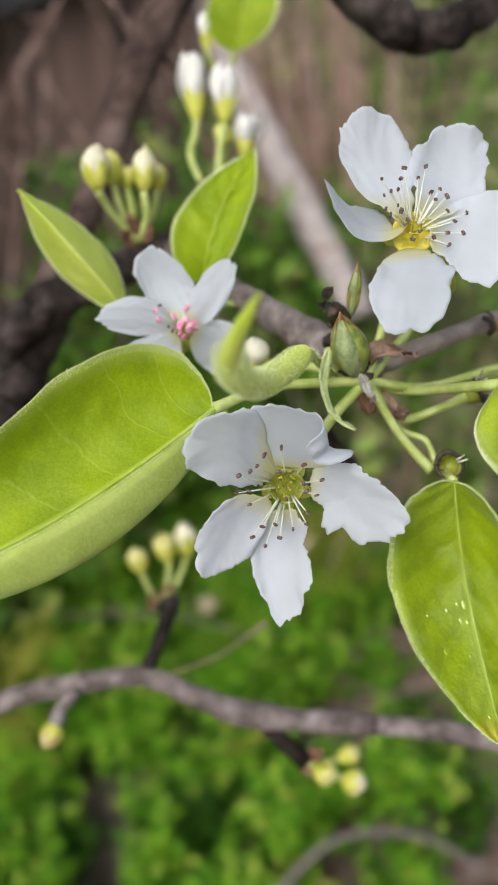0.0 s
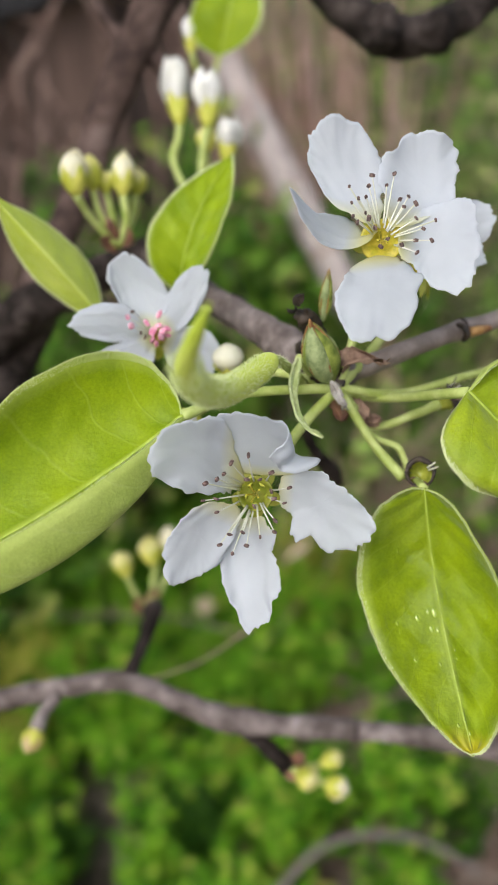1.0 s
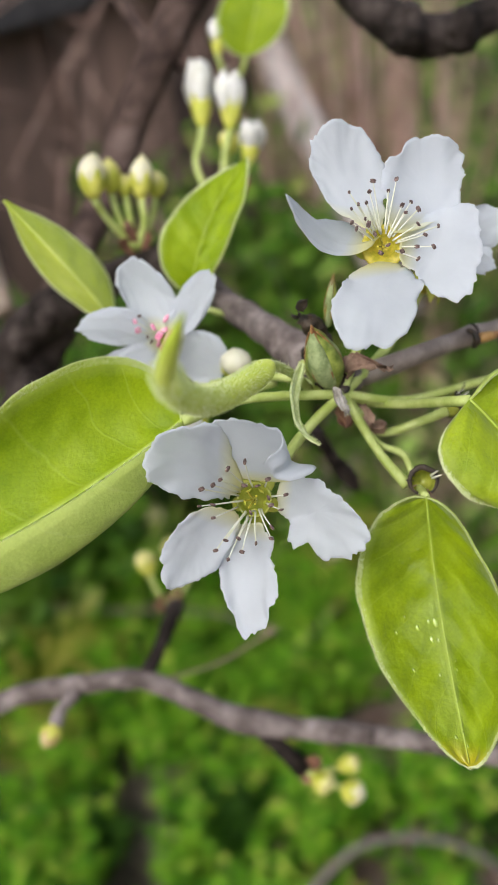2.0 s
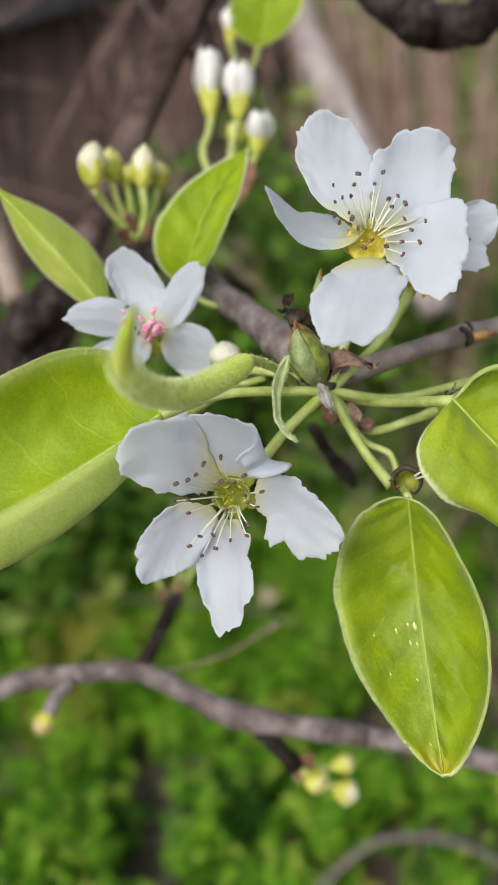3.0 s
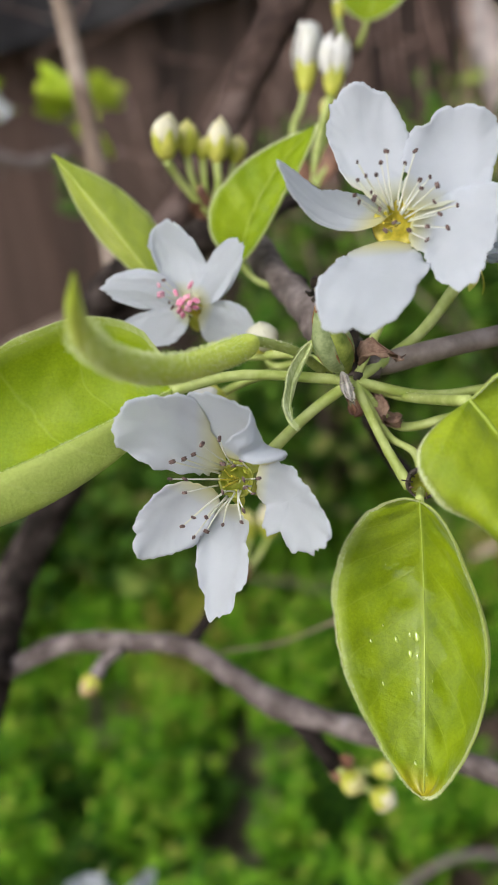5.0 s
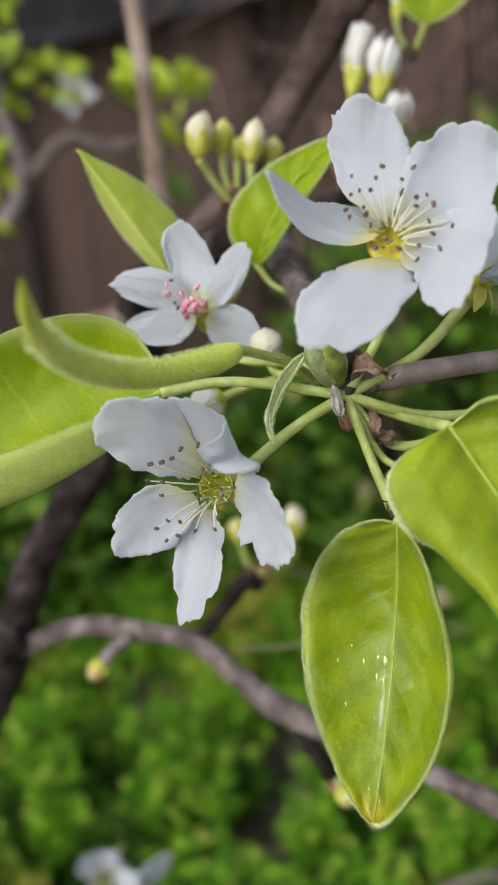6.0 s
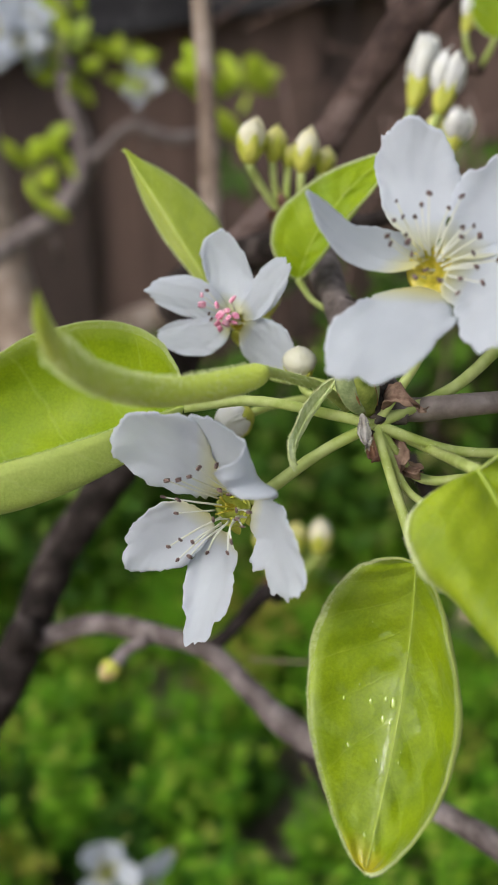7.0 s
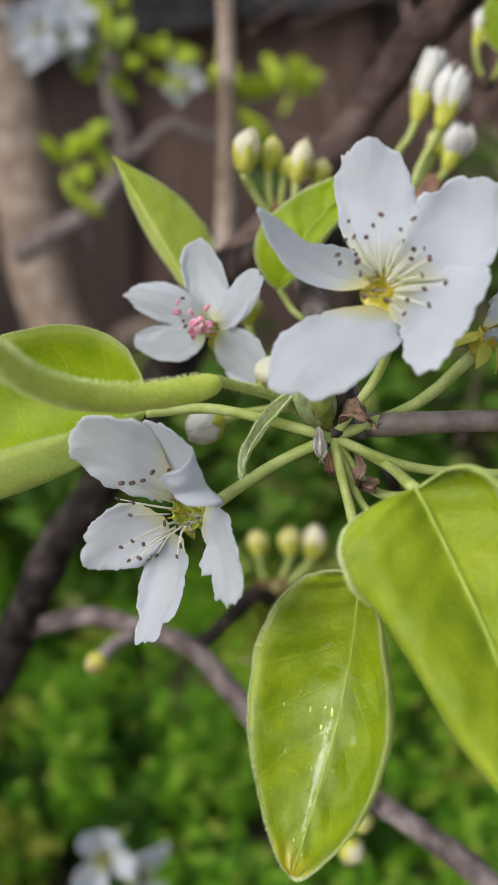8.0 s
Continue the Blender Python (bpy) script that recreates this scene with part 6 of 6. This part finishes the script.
first = [o for o in scene.objects if o.name == "pear_blossom"][0]
for place, turn in (((-334.1, 661.9, 676.1), (-0.4, 0.1, 0.3)), ((-336.8, 518.1, 705.9), (-0.5, 0.3, 0.4)), ((-362.0, 522.0, 703.0), (-0.1, 0.2, 0.5)), ((-376.0, 530.0, 711.0), (0.0, -0.3, 0.7)), ((-352.0, 512.0, 709.0), (-0.1, 0.6, 0.2)), ((-338.2, 538.1, 711.2), (-0.4, 0.5, -0.3)), ((-137.6, 269.9, 330.8), (-0.5, 0.2, 0.8)), ((-118.6, 275.4, 323.9), (-0.4, -0.3, 2.0)), ((-359.4, 530.7, 716.3), (-0.4, 0.6, 0.2)), ((-341.0, 534.0, 717.8), (-0.5, 0.0, 0.5)), ((-345.7, 520.4, 704.3), (-0.3, 0.2, 0.1)), ((-334.9, 541.6, 702.7), (-0.4, -0.2, -0.4))):
    c = copy_thing(first, Matrix.LocRotScale(V(place), Euler(turn), None))
    tagged(c, "white pear blossom further back, out of reach")


def back_leaves(at, count, spread, length, label, seed, tone=None):
    """A loose spray of separate leaves round a twig end."""
    ob = thing("leaf_spray", at, label, "leaves", "leaf sprays")
    rnd = random.Random(seed)
    c = np.array(at, float)
    part("twig", tube("twig", [(*(c + np.array((0, 20, -spread * 1.6))), 1.6), (*c, 1.2), (*(c + np.array((0, 0, spread * 0.5))), 0.8)], 4, 6), BARK_YOUNG, ob)
    for k in range(count):
        o = c + np.array([rnd.uniform(-0.3, 0.3) * spread, rnd.uniform(-0.3, 0.3) * spread, rnd.uniform(-0.5, 0.5) * spread])
        d = np.array([rnd.uniform(-1, 1), rnd.uniform(-0.8, 0.4), rnd.uniform(-0.6, 1)])
        d /= np.linalg.norm(d)
        s = np.cross(d, (0.2, 1, 0.3))
        s /= np.linalg.norm(s)
        ln = length * rnd.uniform(0.7, 1.2)
        up = np.cross(s, d)
        part("leaf", blade("leaf", o, o + d * ln * 0.45 - up * 1.5, o + d * ln, o + d * ln * 0.45 - s * ln * 0.26, o + d * ln * 0.45 + s * ln * 0.26, peak=0.42, blunt=0.8, ruffle=1.5, ragged=0.03, seed=seed + k, nu=8, nv=12), (tone or SPRAY, tone or SPRAY), ob)
    return ob


SPRAY = plain("spring_leaf", (0.40, 0.55, 0.02), (0.62, 0.74, 0.08), 60.0, 0.5, share=0.35)
for at, n, sp, ln, sd in (((-347.9, 661.8, 689.1), 9, 40, 24, 1), ((-333.1, 558.8, 686.9), 10, 44, 25, 2), ((-316.2, 491.1, 631.4), 10, 40, 24, 3), ((-292.7, 753.3, 675.0), 6, 22, 38, 4), ((-340.5, 574.5, 725.9), 5, 25, 38, 5), ((-157.5, 425.7, 681.1), 5, 18, 26, 6)):
    back_leaves(at, n, sp, ln, "light green young leaves on a shrub by the fence", sd)
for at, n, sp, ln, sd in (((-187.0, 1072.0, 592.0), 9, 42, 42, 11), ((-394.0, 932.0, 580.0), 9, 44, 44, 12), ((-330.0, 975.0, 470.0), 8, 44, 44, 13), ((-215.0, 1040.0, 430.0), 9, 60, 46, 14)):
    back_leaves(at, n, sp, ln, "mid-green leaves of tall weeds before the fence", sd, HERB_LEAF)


def rings_on(ob, points, material, label, seed):
    """Raised scars round a twig; points are (x, y, z, radius) with the twig's way to the next point."""
    for k, (p, q) in enumerate(points):
        a, b = np.array(p[:3]), np.array(q)
        x, y, _ = [np.array(v) for v in frame_of(b - a)]
        ring = [(*(a + (x * math.cos(t) + y * math.sin(t)) * p[3] * 0.86), p[3] * (0.22 + 0.05 * math.sin(5 * t + seed + k))) for t in np.linspace(0, 2 * math.pi, 15)]
        part("scar_ring", tube("scar_ring", ring, 3, 6, 0.3, 700, seed + k), material, ob, label)


def knots_on(ob, points, material, label, seed):
    for k, p in enumerate(points):
        a = np.array(p[:3])
        r = p[3]
        part("knot", tube("knot", [(*(a - (0, 0, r)), r * 0.5), (*(a + (0, -r * 0.3, -r * 0.3)), r), (*(a + (r * 0.2, -r * 0.4, r * 0.4)), r * 0.85), (*(a + (r * 0.2, 0, r)), r * 0.4)], 5, 12, 0.4, 260, seed + k, 0.2), material, ob, label)


named = {o.name: o for o in scene.objects}
rings_on(named["young_twig"], [((*(47.0, 157.5, 650.3), 2.1), (51.7, 159.8, 650.1))], BARK, "raised dark ring scar", 2)
rings_on(named["spur"], [((*(4.7, 175.4, 654.2), 3.1), (9.0, 167.3, 652.8))], BARK, "raised dark ring scar", 1)
rings_on(named["lower_branch"], [((*(-6.1, 186.4, 539.0), 3.4), (12.5, 183.7, 536.5)), ((*(-5.5, 186.3, 538.8), 3.3), (12.5, 183.7, 536.5)), ((*(24.4, 182.2, 534.9), 2.9), (36.1, 180.8, 533.2))], BARK, "raised dark ring scar", 5)
knots_on(named["side_limb"], [(*(-47.8, 217.0, 647.9), 2.8), (*(-35.0, 213.3, 651.1), 2.2), (*(-55.9, 221.9, 639.8), 2.6)], BARK, "black knotty swelling", 3)
part("side_twig", tube("side_twig", [(*(-16.8, 274.7, 704.8), 2.6), (*(-21.3, 280.4, 712.8), 2.2), (*(-26.9, 288.3, 723.4), 2.0), (*(-30.2, 292.9, 731.5), 1.8)], 8, 12, 0.15, 160), BARK_BROWN, named["upper_limb"], "thin side twig")
knots_on(named["upper_branch"], [(*(49.2, 245.0, 704.2), 5.2), (*(63.8, 245.3, 702.3), 4.8)], BARK, "dark knot", 17)
rings_on(named["stake"], [((*(98.3, 1213.6, 531.5), 24), (40.0, 1307.0, 670.9)), ((*(132.6, 1163.3, 453.5), 23), (98.3, 1213.6, 531.5))], BARK_TAN, "raised ring on the stake", 19)
knots_on(named["main_limb"], [(*(-92.8, 185.8, 544.9), 5.0), (*(-58.6, 223.2, 627.5), 5.5)], BARK, "dark knot", 9)


# ---- rain on the nearest leaves ----
def blade_grid(leaf_ob):
    bl = [c for c in leaf_ob.children if c.name.startswith("blade")][0].data
    co = np.empty(len(bl.vertices) * 3, dtype=np.float32)
    bl.vertices.foreach_get("co", co)
    half = len(bl.vertices) // 2
    return co.reshape(-1, 3)[:half].reshape(-1, LEAF_NU + 1, 3) * 1000


def water_material():
    m, t, p, out = mat("water")
    p.inputs["Base Color"].default_value = (0.36, 0.47, 0.05, 1)
    p.inputs["Coat Weight"].default_value = 1.0
    p.inputs["Coat IOR"].default_value = 1.9
    p.inputs["Roughness"].default_value = 0.02
    p.inputs["IOR"].default_value = 1.33
    return m


WATER = water_material()


def drops(leaf_ob, count, lo, hi, seed, size):
    """Rain left on the upper side of a leaf: flattened beads of uneven outline."""
    g = blade_grid(leaf_ob)
    rnd = random.Random(seed)
    for _ in range(count):
        j, i = int(rnd.uniform(*lo) * (len(g) - 2)) + 1, int(rnd.uniform(*hi) * LEAF_NU)
        i = min(max(i, 1), LEAF_NU - 1)
        c = Vector(g[j, i])
        x, y = Vector(g[j, i + 1] - g[j, i - 1]).normalized(), Vector(g[j + 1, i] - g[j - 1, i]).normalized()
        z = x.cross(y).normalized()
        r = size * rnd.uniform(0.35, 1.2)
        verts, faces, ph = [], [], rnd.uniform(0, 9)
        for k, (f, h) in enumerate(((1.0, -0.1), (0.92, 0.14), (0.6, 0.3), (0.25, 0.36))):
            for s in range(12):
                a = 2 * math.pi * s / 12
                q = r * f * (1 + 0.3 * noise.noise((math.cos(a) * 1.4 + ph, math.sin(a) * 1.4, ph)))
                verts.append((c + x * (q * math.cos(a) * 0.8) + y * (q * math.sin(a) * 1.3) + z * (r * h * 0.7)) * 0.001)
        for k in range(3):
            for s in range(12):
                a, b = k * 12 + s, k * 12 + (s + 1) % 12
                faces.append((a, b, b + 12, a + 12))
        faces.append(tuple(range(36, 48)))
        part("water_drop", mesh("water_drop", verts, faces), WATER, leaf_ob, "clear rain drop")


near = [o for o in scene.objects if o.name.startswith("pear_leaf") and o.parent is None]
drops(near[1], 5, (0.50, 0.60), (0.52, 0.68), 3, 0.5)
drops(near[1], 8, (0.55, 0.95), (0.46, 0.70), 4, 0.28)
drops(near[1], 5, (0.35, 0.70), (0.70, 0.85), 5, 0.25)


# ---- dead twigs tangled in front of the fence ----
def dead_twigs():
    rnd = random.Random(44)
    top = Vector((-110.6, 876.6, 709.4)) * 0.001
    for n in range(34):
        a = top + Vector((rnd.gauss(0, 0.14), rnd.gauss(0, 0.06), rnd.gauss(0, 0.12)))
        d = Vector((rnd.gauss(0, 0.5), rnd.gauss(0, 0.2), rnd.gauss(-0.8, 0.4))).normalized() * rnd.uniform(0.10, 0.26)
        b, m = a + d, a + d * 0.5 + Vector((rnd.gauss(0, 0.015), rnd.gauss(0, 0.01), rnd.gauss(0, 0.015)))
        r = rnd.uniform(0.8, 2.2)
        ob = thing("dead_twig", tuple(a * 1000), "thin dead brown twig tangled before the fence", "twig", "dead twigs")
        part("stem", tube("stem", [(*(a * 1000), r), (*(m * 1000), r * 0.8), (*(b * 1000), r * 0.5)], 5, 6, 0.2, 200, n), BARK_PINK if n % 3 else BARK, ob)
        for k in range(2):
            s = a.lerp(b, rnd.uniform(0.3, 0.8))
            e = s + Vector((rnd.gauss(0, 0.03), rnd.gauss(0, 0.015), rnd.gauss(0, 0.03)))
            part("side_shoot", tube("side_shoot", [(*(s * 1000), r * 0.6), (*(s.lerp(e, 0.5) * 1000), r * 0.5), (*(e * 1000), r * 0.3)], 3, 5, 0.2, 200, n), BARK_PINK, ob)


dead_twigs()
